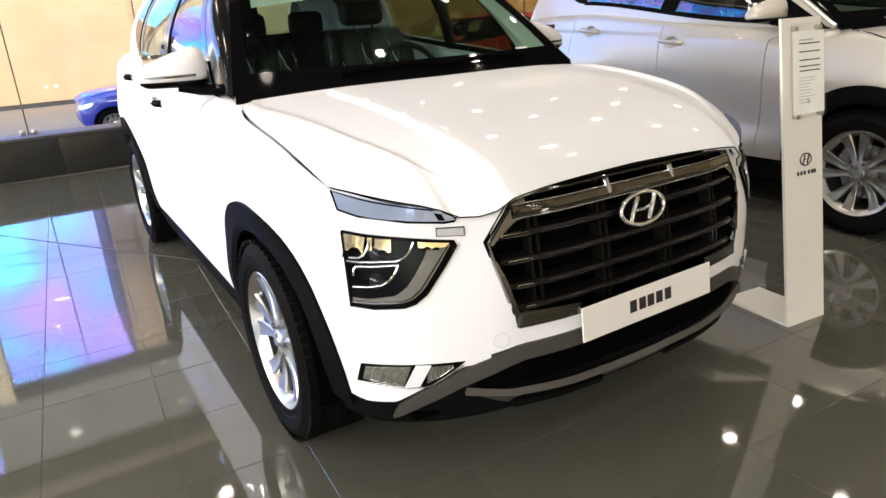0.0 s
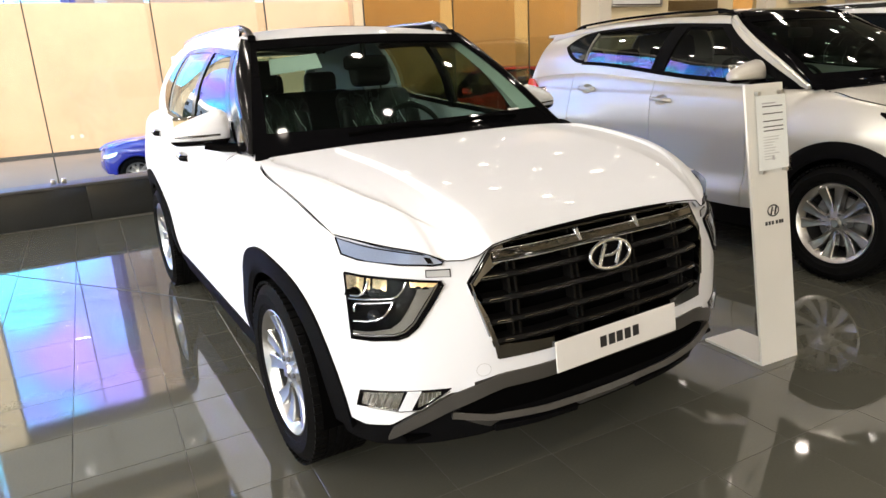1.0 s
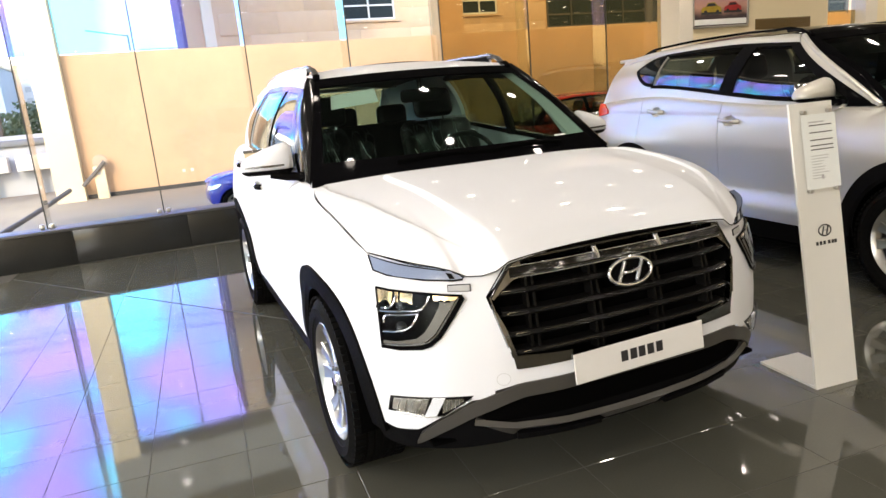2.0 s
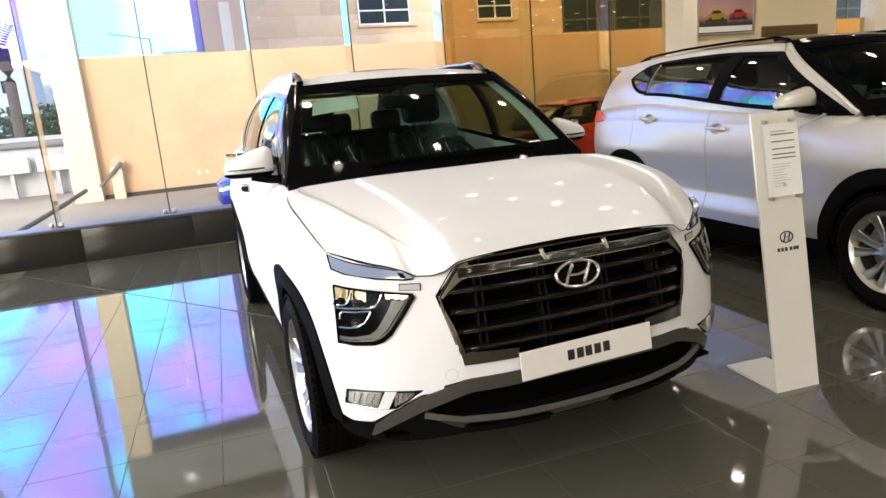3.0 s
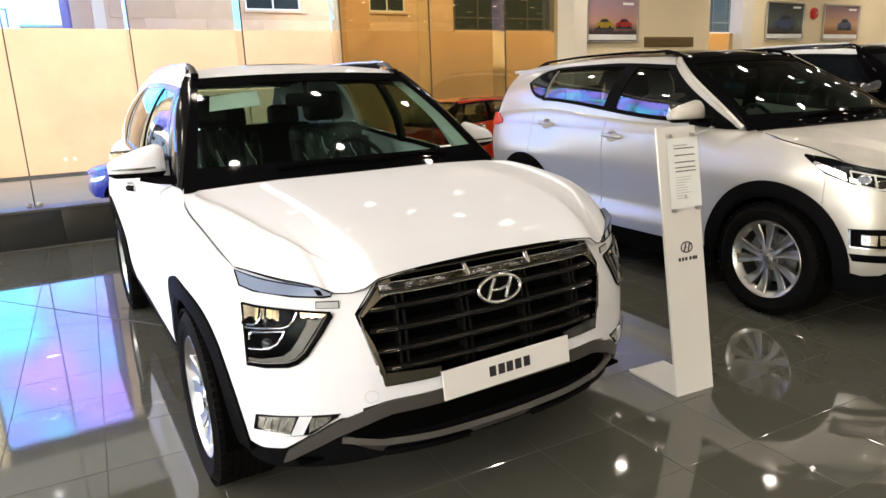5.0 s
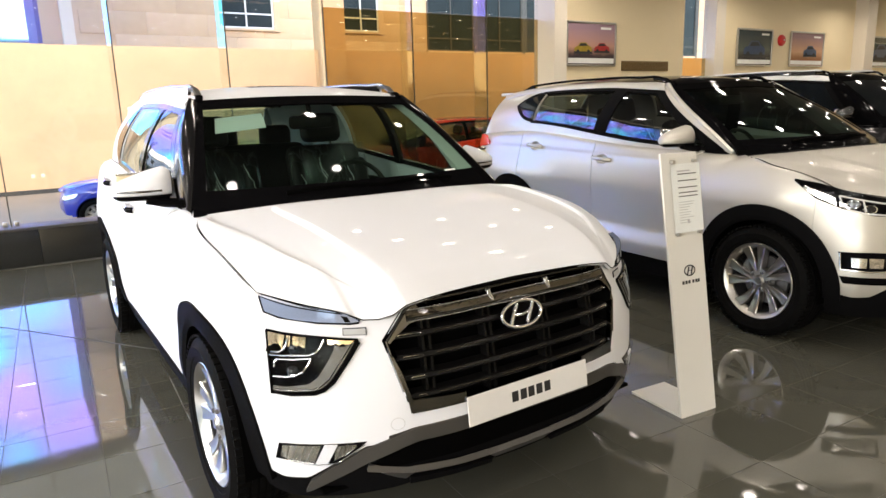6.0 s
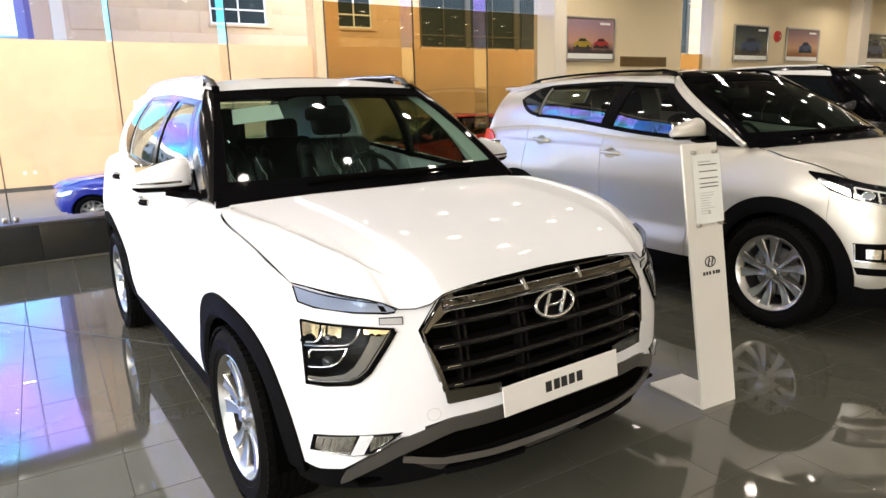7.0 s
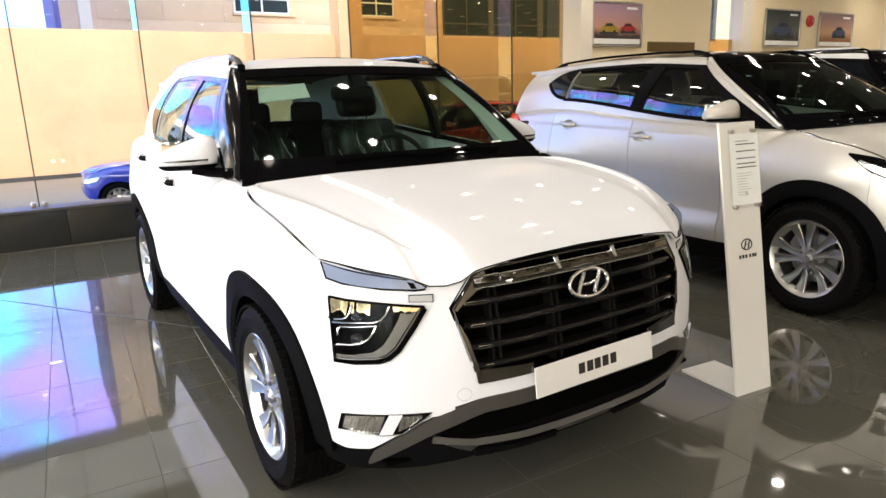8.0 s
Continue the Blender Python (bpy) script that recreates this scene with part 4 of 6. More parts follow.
def make_car(name, label, at, paint, pillar=GLOSS_BLACK, roof_paint=None, frame_mat=CLADDING, group="cars", rails=(CHROME, CLADDING), detail=True, grille_hole=True,
             arch_mat=CLADDING, roof_centre=None, glass=SIDE_GLASS, bp=1.70, split=1.66, back=2.415, tip=(2.70, .55), sill=(.0, .0), web=False, front=.69, inset=.0, bulge=1.0, slim=.0, lean=.0, half=.035, handle=None):
    """The shell of a car with its glass, wheels, mirrors and cabin. The nose looks along -y, the front axle is at y = 0."""
    roof_paint = roof_paint or paint
    car = thing(name, label, "car", at, group)
    base = arch_low(([0, .59, .70, .78, .87, .99, 1.02, S_AXLE + .5, s_of(2.1), S_END - .9, S_END], [.505, .46, .40, .352, .345, .365, .37, .335, .335, .38, .38]))
    gap = .0022
    low = base
    # the nose below the grille, in one piece round the front
    for k in (-1, 1):
        v1 = panel(0.0, .517, lambda s: np.interp(s, [0, .44, .52], [.505, .505, .488]), lambda s: np.interp(s, [0, .430, .448, .517], [.552, .552, .600, .786]), n=30, m=12, side=k, extra=(.43, .448)) \
            if grille_hole else panel(0.0, .517, lambda s: .50 + 0 * s, lambda s: .89 - .02 * s, n=24, m=16, side=k)
        v2 = panel(.517, 1.10, low, lambda s: top_line(s) - .004, n=60, m=36, side=k, extra=ARCH_ENDS, edge=True)
        v3 = panel(.425, .517, lambda s: np.interp(s, [.425, .517], [.902, .792]), lambda s: top_line(s) - .003 + .02 * smooth(.517, .43, s), n=12, m=6, side=k)
        put("front_bumper", *join(v1, v2, v3), paint, car, angle=24)
        put("front_wing", *panel(1.10 + gap, s_of(.655), low, lambda s: top_line(s) - .004, n=60, m=40, side=k, extra=ARCH_ENDS, edge=True), paint, car, angle=24)
        door = put("front_door", *panel(s_of(.655) + gap * 2, s_of(split), low, belt, n=72, m=70, side=k, edge=True, dent=(s_of(1.42), 1.010)), paint, car, angle=24)
        rdoor = put("rear_door", *panel(s_of(split) + gap * 2, s_of(2.52), low, belt, n=72, m=70, side=k, extra=ARCH_ENDS, edge=True, dent=(s_of(2.30), 1.080)), paint, car, angle=24)
        put("rear_quarter", *panel(s_of(2.52) + gap * 2, S_END - .45, low, belt, n=70, m=34, side=k, extra=ARCH_ENDS, edge=True), paint, car, angle=24)
        put("tailgate_side", *panel(S_END - .446, S_END, lambda s: .42 + 0 * s, belt, n=20, m=14, side=k), paint, car, angle=24)
        put("rear_bumper", *panel(S_END - .85, S_END, lambda s: .22 + 0 * s, lambda s: .376 + 0 * s, out=.005, n=30, m=6, side=k), CLADDING, car)
        # sill cladding and arch rings
        put("sill_cladding", *panel(s_of(.42), s_of(2.19), lambda s: .205 + 0 * s, lambda s: .333 + 0 * s, out=.004, n=30, m=8, side=k), CLADDING, car)
        for yc in (0.0, 2.61):
            t = np.linspace(-.06, math.pi + .06, 44)[:, None]
            r = np.linspace(.378, .476, 6)[None, :] + 0 * t
            yy, zz = yc - np.cos(t) * r, HUB + np.sin(t) * r
            ss = np.interp(yy, [p[1] for p in OUTLINE[5:15]], OS[5:15])
            P = body(ss * k, zz, 0.010)
            P[:, 0, 0] -= k * .012
            ring = put("arch_cladding", *sheet(P, .03, (0, 1.3, .4)), arch_mat, car, angle=30)
            inner = []
            for tt in np.linspace(-.15, math.pi + .15, 26):
                inner.append([(k * x, yc - .385 * math.cos(tt), HUB + .385 * math.sin(tt)) for x in (.875, .60, .45)])
            put("wheel_liner", *sheet(inner, .004, (k * .7, yc, 2.5)), DARK_VOID, ring)
        # side glass and pillars
        for args, nm, mt, prt in (((front + inset, bp - half - .01, .045, .865, k, .0, 0, 16, 12, 1.13 + inset * .4, bp - half - .01 - lean), "window_glass", glass, door),
                                  ((bp + half + .01, back, .045, .865, k, .0, 0, 14, 12, bp + half - lean, back - .055), "window_glass", glass, rdoor)):
            put(nm, *cabin_patch(*args), mt, prt).visible_shadow = False
        # quarter window, running to a rounded tip, with its black surround
        def low_w(y):
            return .02 + np.interp(y, [.66, back + .06], sill)

        def tip_patch(a, b, out, thick):
            q = np.linspace(0, 1, 16)[:, None]
            v = np.linspace(0, 1, 10)[None, :]
            y1 = tip[0] + b
            lo = low_w(back) + a + (tip[1] - low_w(back) - a) * q ** 2.2
            hi = .90 - a + (tip[1] - .90 + a) * q ** 2.6
            w = lo + (hi - lo) * v
            y = back + .03 + (y1 - back - .03) * q - .05 * w * (1 - q)
            return sheet(green(y, w, k, out), thick, (0, 1.6, 1.0))
        put("quarter_surround", *tip_patch(.0, .03, .006, .02), frame_mat, car)
        put("quarter_glass", *tip_patch(.075, -.03, .009, .002), DARK_PANE, car)
        if sill[1] > 0:
            yy = np.linspace(.67, back + .10, 30)[:, None]
            vv = np.linspace(0, 1, 6)[None, :]
            put("door_shoulder", *sheet(green(yy + 0 * vv, -.01 + (low_w(yy) + .01) * vv, k, .009), .02, (0, 1.6, 1.0)), paint, car)
        for args in ((bp - half, bp + half, -.01, .90, k, .006, .03, 4, 12, bp - half - lean, bp + half - lean),):
            put("pillar", *cabin_patch(*args), frame_mat, car)
        put("window_frame", *cabin_patch(1.06, back + .03, .860, .912, k, .006, .03, 40, 4), frame_mat, car)
        yy, vv = np.linspace(.66, back + .04, 40)[:, None], np.linspace(-.035, .035, 4)[None, :]
        put("belt_strip", *sheet(green(yy + 0 * vv, low_w(yy) + vv, k, .010), .02, (0, 1.6, 1.0)), frame_mat, car)
        put("window_frame", *cabin_patch(front - .055, front + .01 + inset, -.01, .91, k, .005, .03, 6, 14, 1.085, 1.14 + inset * .4), frame_mat, door)
        put("corner_patch", *cabin_patch(front - .04, front + .11, -.01, .26, k, .010, .03, 8, 6, 1.095, front + .12), GLOSS_BLACK, door)
        # closing plate between wing, door and pillar foot
        put("wing_closing", *sheet([[(k * (x + .10 * (y - .50)), y, 1.072 - .10 * (1 - w) ** 3) for w, x in ((0, .80), (.3, .792), (.6, .77), (1, .62))] for y in np.linspace(.44, .86, 8)], .01, (0, .6, .5)), paint, car, angle=60)
        put("rear_pillar", *cabin_patch(back + .02, 3.36, 0, 1, k, .002, .03, 24, 14, back - .03, 3.22), paint, car)
        # windscreen pillar from the cowl to the roof
        P = []
        for t in np.linspace(-.03, 1.0, 18):
            a = screen(k * .985, t, .006)
            b = green(.50 - inset * .4 + .575 * t, max(t, 0) * .985, k, .004)
            c = green(front - .035 - inset * .3 + (1.145 - front) * t, max(t, 0) * .985, k, .004)
            mid = a * .45 + b * .55 + np.array((k * .018, -.008, .016)) * bulge
            P.append([a, a * .75 + mid * .25 + np.array((k * .004, 0, .004)), mid, b, c])
        pil = put("windscreen_pillar", *sheet([[r[2] * (1 - slim) + r[3] * slim, r[3], r[4]] if slim else r for r in P], .02, (0, 1.6, 1.0)), pillar, car, angle=50)
        if slim:
            put("screen_edge", *sheet([[r[0], r[1], r[2] * (1 - slim) + r[3] * slim] for r in P], .02, (0, 1.6, 1.0)), GLOSS_BLACK, pil, angle=50)
            put("pillar_crest", *tube([tuple(r[2] * (1 - slim) + r[3] * slim) for r in P], .016, .016, 8), pillar, pil)
        P = []
        for t in np.linspace(.04, .95, 14):
            a, b = screen(k * .962, t, -.02), green(.66 + .455 * t, t * .985, k, -.03)
            P.append([a, a * .6 + b * .4 + np.array((-k * .035, .02, 0)), b])
        put("pillar_trim", *sheet(P, .006, (k * 3, .9, 1.2)), CABIN if slim else PALE_TRIM, car)
        # roof side and rail
        P = []
        for y in np.linspace(1.03, 3.14, 40):
            a = roof_grid(y, y + .01, n=3, m=2)[2 if k > 0 else 0, 0]
            b = green(y, .915, k, .007)
            P.append([a + np.array((0, 0, -.004)), a * .6 + b * .4 + np.array((k * .010, 0, .016)), a * .25 + b * .75 + np.array((k * .012, 0, .012)), b, b + np.array((-k * .02, 0, -.004))])
        put("roof_side", *sheet(P, .015, (0, 1.8, 1.0)), roof_paint, car, angle=60)
        if rails:
            line = []
            for y in np.linspace(1.05, 2.95, 36):
                a = roof_grid(y, y + .01, n=3, m=2)[2 if k > 0 else 0, 0]
                f = min(smooth(1.00, 1.22, y), smooth(2.98, 2.75, y) if y > 2.7 else 1.0)
                line.append((a[0] - k * .01, y, a[2] - .004 + (.048 if web else .036) * float(f)))
            rail = put("roof_rail", *tube(line, .014, .010, 10), rails[0], car, angle=60)
            if web:
                put("rail_web", *sheet([[(p[0] + k * .010, p[1], p[2] + .004), (p[0] + k * .014, p[1], p[2] - .025), (p[0] + k * .022, p[1], p[2] - .058)] for p in line[3:-1]], .004, (0, 2, 1.4)), paint, rail, angle=60)
                put("rail_inner", *sheet([[(p[0] - k * .008, p[1], p[2] - .004), (p[0] - k * .004, p[1], p[2] - .03), (p[0] + k * .006, p[1], p[2] - .058)] for p in line[3:-1]], .004, (k * 3, 2, 1.4)), GLOSS_BLACK, rail, angle=60)
            a0, a1 = np.array(line[0]), screen(k * .97, .985, .006)
            put("ditch_strip", *tube([tuple(a1), tuple(a1 * .5 + a0 * .5 + np.array((0, 0, .012))), tuple(a0 + np.array((0, .03, .004)))], .020, .007, 8), GLOSS_BLACK, rail)
            put("rail_foot", *tube([(p[0], p[1] - .06, p[2] - .016 - (.012 if i == 0 else 0)) for i, p in enumerate(line[1:5])], .016, .013, 10), rails[1], rail)
            for piece in (line[-5:-1],):
                put("rail_base", *sheet([[(p[0] + d, p[1], p[2] - h) for d, h in ((-.012, .06), (-.008, .0), (.008, .0), (.012, .06))] for p in piece], 0), rails[1], rail)
        # door mirror
        arm = tube([(k * .765, .67, 1.105), (k * .83, .685, 1.112), (k * .90, .70, 1.13)], .022, .022, 8)
        mirror = put("door_mirror", *arm, GLOSS_BLACK, car)
        R = []
        for i in range(15):
            t = i / 14
            x = .795 + .228 * t
            top, low_z = 1.274 - .072 * t ** 1.4, 1.122 + .010 * t
            half_h = (top - low_z) / 2 * (.72 if t < .02 else .62 if t > .98 else .93 if t < .1 or t > .92 else 1.0)
            depth = .072 * math.sqrt(max(1 - (2 * t - 1) ** 2 * .80, .05))
            cz, cy = (top + low_z) / 2, .705 + .05 * t
            R.append([(k * x, cy - depth * math.cos(b) * (1 if math.cos(b) > 0 else .55), cz + half_h * math.copysign(abs(math.sin(b)) ** .75, math.sin(b))) for b in np.linspace(0, 2 * math.pi, 25)])
        v, f = sheet(R, 0, (k * .91, .72, 1.19))
        n0 = len(v)
        f = f + [tuple(range(0, 25)), tuple(range(n0 - 25, n0))]
        put("mirror_shell", v, f, paint, mirror, angle=60)
        low_r = [[(p[0], p[1] - .002, min(p[2], 1.156) - .006) for p in row] for i, row in enumerate(R)]
        v, f = sheet(low_r, 0, (k * .91, .72, 1.19))
        put("mirror_base", v, f + [tuple(range(0, 25)), tuple(range(n0 - 25, n0))], GLOSS_BLACK, mirror, angle=50)
        put("turn_lamp", *tube([(k * x, .705 + .05 * (x - .795) / .228 - .071 * math.sqrt(max(1 - (2 * (x - .795) / .228 - 1) ** 2 * .86, .05)), 1.168 - .004 * (x - .9)) for x in np.linspace(.84, 1.012, 12)], .003, .005), DARK_CHROME, mirror)
        put("mirror_glass", *box((k * .91, .762, 1.191), (.19, .006, .11), .003), CHROME, mirror)
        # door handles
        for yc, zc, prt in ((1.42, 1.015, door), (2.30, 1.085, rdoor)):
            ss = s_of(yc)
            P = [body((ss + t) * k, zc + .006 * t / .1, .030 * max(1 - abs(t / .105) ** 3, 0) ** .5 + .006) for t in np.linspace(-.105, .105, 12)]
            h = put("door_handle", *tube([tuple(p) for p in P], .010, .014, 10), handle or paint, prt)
            # black on chrome handles, to paint in the shade of the hollow
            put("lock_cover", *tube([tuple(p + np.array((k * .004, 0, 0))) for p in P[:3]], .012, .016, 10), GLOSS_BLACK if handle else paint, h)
    # hood, screen, roof
    hood = put("bonnet", *sheet(hood_grid(n=421, m=110) if detail else hood_grid(), .014, (0, 0, -2)), paint, car, angle=40)
    H = hood_grid()
    for line in (H[0, ::2], H[-1, ::2], H[::3, 0]):
        put("bonnet_gap", *tube([tuple(p + np.array((0, 0, -.0028))) for p in line], .0018, .0018, 6), DARK_VOID, hood)
    put("windscreen", *screen_patch(-.97, .97, .02, .985, 0, 0), glass if glass is DARK_PANE else CAR_GLASS, car).visible_shadow = False
    ws = car.children[-1]
    tt = np.linspace(0, .99, 18)[:, None]
    put("screen_border", *join(screen_patch(-.975, .975, -.05, .125, .004, .008, 30, 4), screen_patch(-.975, .975, .895, 1.0, .004, .008, 30, 4),
                               *[sheet(screen(q * np.array((.99, .97, .95, .93))[None, :] + q * np.array((0, .3, .7, 1))[None, :] * (.035 * tt - .02), tt + np.zeros((1, 4)), .005), .008, (0, 1.6, .9)) for q in (-1, 1)]), GLOSS_BLACK, ws)
    P = hood_grid()[:, -1]
    cowl = np.stack([P + np.array((0, -.03, -.016)), P + np.array((0, .05, -.010)), P * np.array((1.0, 1, 1)) + np.array((0, .14, .004))], 1)
    put("cowl", *sheet(cowl, .02, (0, 0, -2)), CLADDING, car)
    for x0, x1 in ((-.50, .12), (.08, .62)):
        pts = [tuple(screen(u, .055 + .02 * math.sin((u - x0) / (x1 - x0) * 3.14), .020)) for u in np.linspace(x0, x1, 14)]
        put("wiper", *tube(pts, .008, .010, 6), DARK_VOID, ws)
    put("roof", *sheet(roof_grid(), .02, (0, 2, -2)), roof_centre or roof_paint, car, angle=40)
    if detail:
        put("sunroof", *sheet(roof_grid(1.30, 2.62, .42, .004), .006, (0, 2, -2)), GLOSS_BLACK, car)
    # tailgate with rear window
    put("tailgate_upper", *join(*[sheet([[(k * x, yy, zz) for x in (.50, .545 + .12 * (1 - t))] for t, yy, zz in ((0, 3.44, 1.10), (.5, 3.34, 1.32), (1, 3.18, 1.52))], .02, (0, 2, 1.2)) for k in (-1, 1)],
                                sheet([[(x, 3.44 - .0 * a, 1.10 + .06 * a) for x in (-.6, 0, .6)] for a in (0, 1)], .02, (0, 2, 1.2)), box((0, 3.16, 1.54), (1.10, .22, .03), .01)), paint, car)
    put("rear_window", *sheet([[(x, yy, zz) for x in (-.52, 0, .52)] for yy, zz in ((3.42, 1.16), (3.33, 1.34), (3.20, 1.51))], 0, (0, 2, 1.2)), SIDE_GLASS, car).visible_shadow = False
    # under body
    put("underbody", *join(box((0, 1.35, .31), (1.15, 3.6, .16), .03), box((0, 1.4, .46), (1.05, 3.6, .16), .03), box((0, .12, .70), (.86, .90, .34), .05)), DARK_VOID, car)
    make_cabin(car)
    for yc in (0.0, 2.61):
        make_wheel(car, pose(-.785, yc, HUB))
        make_wheel(car, pose(.785, yc, HUB, 0, 0, 180))
    return car


def front_face(car, plate=True):
    """The nose of the white car: grille, lamps, lower bumper, badge and plate."""
    def bar(line, out, rx, rz, n=8):
        return tube([tuple(body(s, z, out)) for s, z in line], rx, rz, n)

    def mirror_line(line):
        return [(-s, z) for s, z in reversed(line)] + [(s, z) for s, z in line if s > 1e-6]
    # hollow behind the grille, its shade put into near-black plates
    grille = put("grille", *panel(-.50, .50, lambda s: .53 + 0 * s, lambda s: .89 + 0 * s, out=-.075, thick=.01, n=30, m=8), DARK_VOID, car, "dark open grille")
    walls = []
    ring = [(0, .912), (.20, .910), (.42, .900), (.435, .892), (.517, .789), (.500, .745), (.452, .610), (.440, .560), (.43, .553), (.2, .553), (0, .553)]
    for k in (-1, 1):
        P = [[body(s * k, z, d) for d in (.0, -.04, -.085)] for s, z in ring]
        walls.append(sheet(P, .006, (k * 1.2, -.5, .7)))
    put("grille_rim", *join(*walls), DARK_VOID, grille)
    for z, half in ((.795, .49), (.728, .475), (.662, .455), (.602, .435)):
        line = mirror_line([(s, z) for s in np.linspace(0, half, 16)])
        P = [[body(s, z + dz, o) for dz, o in ((-.012, -.050), (-.011, -.018), (-.002, -.006), (.009, -.012), (.013, -.050))] for s, z in line]
        rail = put("grille_bar", *sheet(P, 0, (0, 1, z)), GRILLE_DARK, grille, angle=25)
        for a, b in ((-half + .02, -.385), (-.345, -.145), (-.105, .105), (.145, .345), (.385, half - .02)):
            if b - a > .02 and not (z > .75 and abs(a + b) < .05):
                loop = [(a, z + .002), (a + .004, z + .0055), (b - .004, z + .0055), (b, z + .002), (b - .004, z - .0015), (a + .004, z - .0015)]
                put("slot_trim", *tube([tuple(body(s, q, -.004)) for s, q in loop], .0009, .0009, 5, True, (0, 1, 0)), CHROME if abs(a + b) > .7 else DARK_CHROME, rail)
    for x in (-.365, -.125, .125, .365):
        for d in (-.012, .012):
            P = [[body(x + d + dx, z, o) for dx, o in ((-.006, -.06), (-.004, -.022), (.004, -.022), (.006, -.06))] for z in np.linspace(.56, .895, 12)]
            put("grille_upright", *sheet(P, 0, (0, 1, .7)), GRILLE_DARK, grille, angle=25)
    # thick bright bar under the bonnet edge
    line = mirror_line([(s, .866 - .02 * s * s) for s in np.linspace(0, .435, 18)])
    P = [[body(s, z + dz, o) for dz, o in ((-.022, -.03), (-.020, .004), (-.006, .012), (.012, .008), (.018, -.008), (.018, -.03))] for s, z in line]
    put("chrome_bar", *sheet(P, 0, (0, 1, .8)), DARK_CHROME, grille, "dark chrome bar along the top of the grille", angle=30)
    for dz in (.0165, -.0195):
        put("bar_edge", *bar([(s, z + dz) for s, z in line], .008, .0018, .0018, 6), BRIGHT_TRIM, grille)
    for x in (-.125, .125):
        put("bar_clip", *join(*[bar([(x - .004, .900), (x + .010, .862)], .006, .008, .008)]), BRIGHT_TRIM, grille)
    for k in (-1, 1):
        edge = [(.0, .908), (.20, .906), (.40, .898), (.428, .888), (.508, .788), (.50, .745), (.463, .63)]
        put("grille_edge", *bar([(k * s, z) for s, z in edge], .004, .005, .005), DARK_CHROME, grille)
        put("chrome_wrap", *patch([(.380, .846), (.425, .836), (.470, .806), (.498, .780)], [(.400, .893), (.434, .884), (.478, .832), (.511, .790)], .005, .03, 16, 5, k), DARK_CHROME, grille)
        side = patch([(.444, .556), (.452, .600), (.478, .680), (.498, .738)], [(.434, .560), (.440, .607), (.467, .692), (.492, .743)], .006, .02, 14, 4, k)
        put("chrome_flank", *side, DARK_CHROME, grille)
        foot = patch([(.255, .556), (.441, .556)], [(.255, .590), (.436, .600)], .010, .03, 12, 4, k)
        put("chrome_foot", *foot, DARK_CHROME, grille, "dark chrome corner strip below the grille")
        # upper slim lamp under the bonnet edge
        slim = patch([(.589, .854), (.62, .852), (.72, .858), (.86, .872), (.928, .884)], [(.587, .860), (.622, .878), (.68, .892), (.74, .900), (.84, .916), (.95, .930)], .004, .02, 40, 6, k)
        put("slim_lamp", *slim, DRL_LENS, car, "slim blue-grey running lamp under the bonnet edge")
        slim = car.children[-1]
        for lo3, hi3 in (([(.616, .855), (.634, .856)], [(.626, .872), (.646, .876)]), ([(.640, .880), (.74, .895), (.84, .911), (.94, .926)], [(.650, .885), (.74, .899), (.84, .915), (.945, .929)])):
            put("lamp_mask", *patch(lo3, hi3, .0055, .003, 16, 4, k), GLOSS_BLACK, slim)
        put("lamp_rim", *bar([(k * s, z) for s, z in ((.622, .878), (.600, .868), (.587, .858), (.592, .852), (.62, .850), (.72, .856), (.86, .870), (.930, .882), (.953, .930))], .005, .003, .003), GLOSS_BLACK, slim)
        wash = put("washer_cover", *patch([(.568, .813), (.643, .816)], [(.568, .837), (.643, .838)], .004, .01, 8, 4, k), GLOSS_BLACK, car, "small lamp washer cover with a dark rim")
        put("washer_flap", *patch([(.571, .8155), (.6405, .8185)], [(.571, .8345), (.6405, .8355)], .0062, .004, 8, 4, k), GREY_PAINT, wash)
        # main lamp block
        lo = [(.878, .638), (.81, .638), (.735, .642), (.705, .652), (.675, .676), (.625, .745), (.592, .794)]
        hi = [(.915, .828), (.85, .824), (.78, .819), (.71, .813), (.65, .807), (.597, .802)]
        lamp = put("headlamp", *patch(lo, hi, .0025, .02, 30, 12, k), LAMP_BLACK, car, "dark block-shaped headlamp with bright curved light guides")
        lo2 = [(.872, .648), (.81, .648), (.738, .652), (.710, .662), (.684, .684), (.636, .752), (.608, .794)]
        hi2 = [(.874, .662), (.82, .662), (.756, .672), (.726, .692), (.704, .722), (.676, .768), (.662, .806)]
        put("lamp_bezel", *patch(lo2, hi2, .006, .006, 30, 5, k), LAMP_GREY, lamp)
        put("bezel_edge", *bar([(k * s, z) for s, z in ((.872, .653), (.81, .653), (.742, .657), (.714, .667), (.689, .688), (.642, .755), (.616, .792))], .0105, .0022, .0022, 6), DARK_CHROME, lamp)
        for guide in (((.890, .757), (.84, .758), (.751, .762), (.730, .769), (.714, .784), (.702, .808)),
                      ((.884, .766), (.852, .768), (.836, .776), (.826, .790), (.822, .812)),
                      ((.862, .746), (.80, .749), (.742, .753)),
                      ((.745, .750), (.752, .734), (.768, .714), (.790, .702), (.822, .696), (.868, .694)),
                      ((.868, .722), (.866, .738), (.856, .746))):
            put("light_guide", *bar([(k * s, z) for s, z in guide], .011, .0042, .0036), CHROME, lamp)
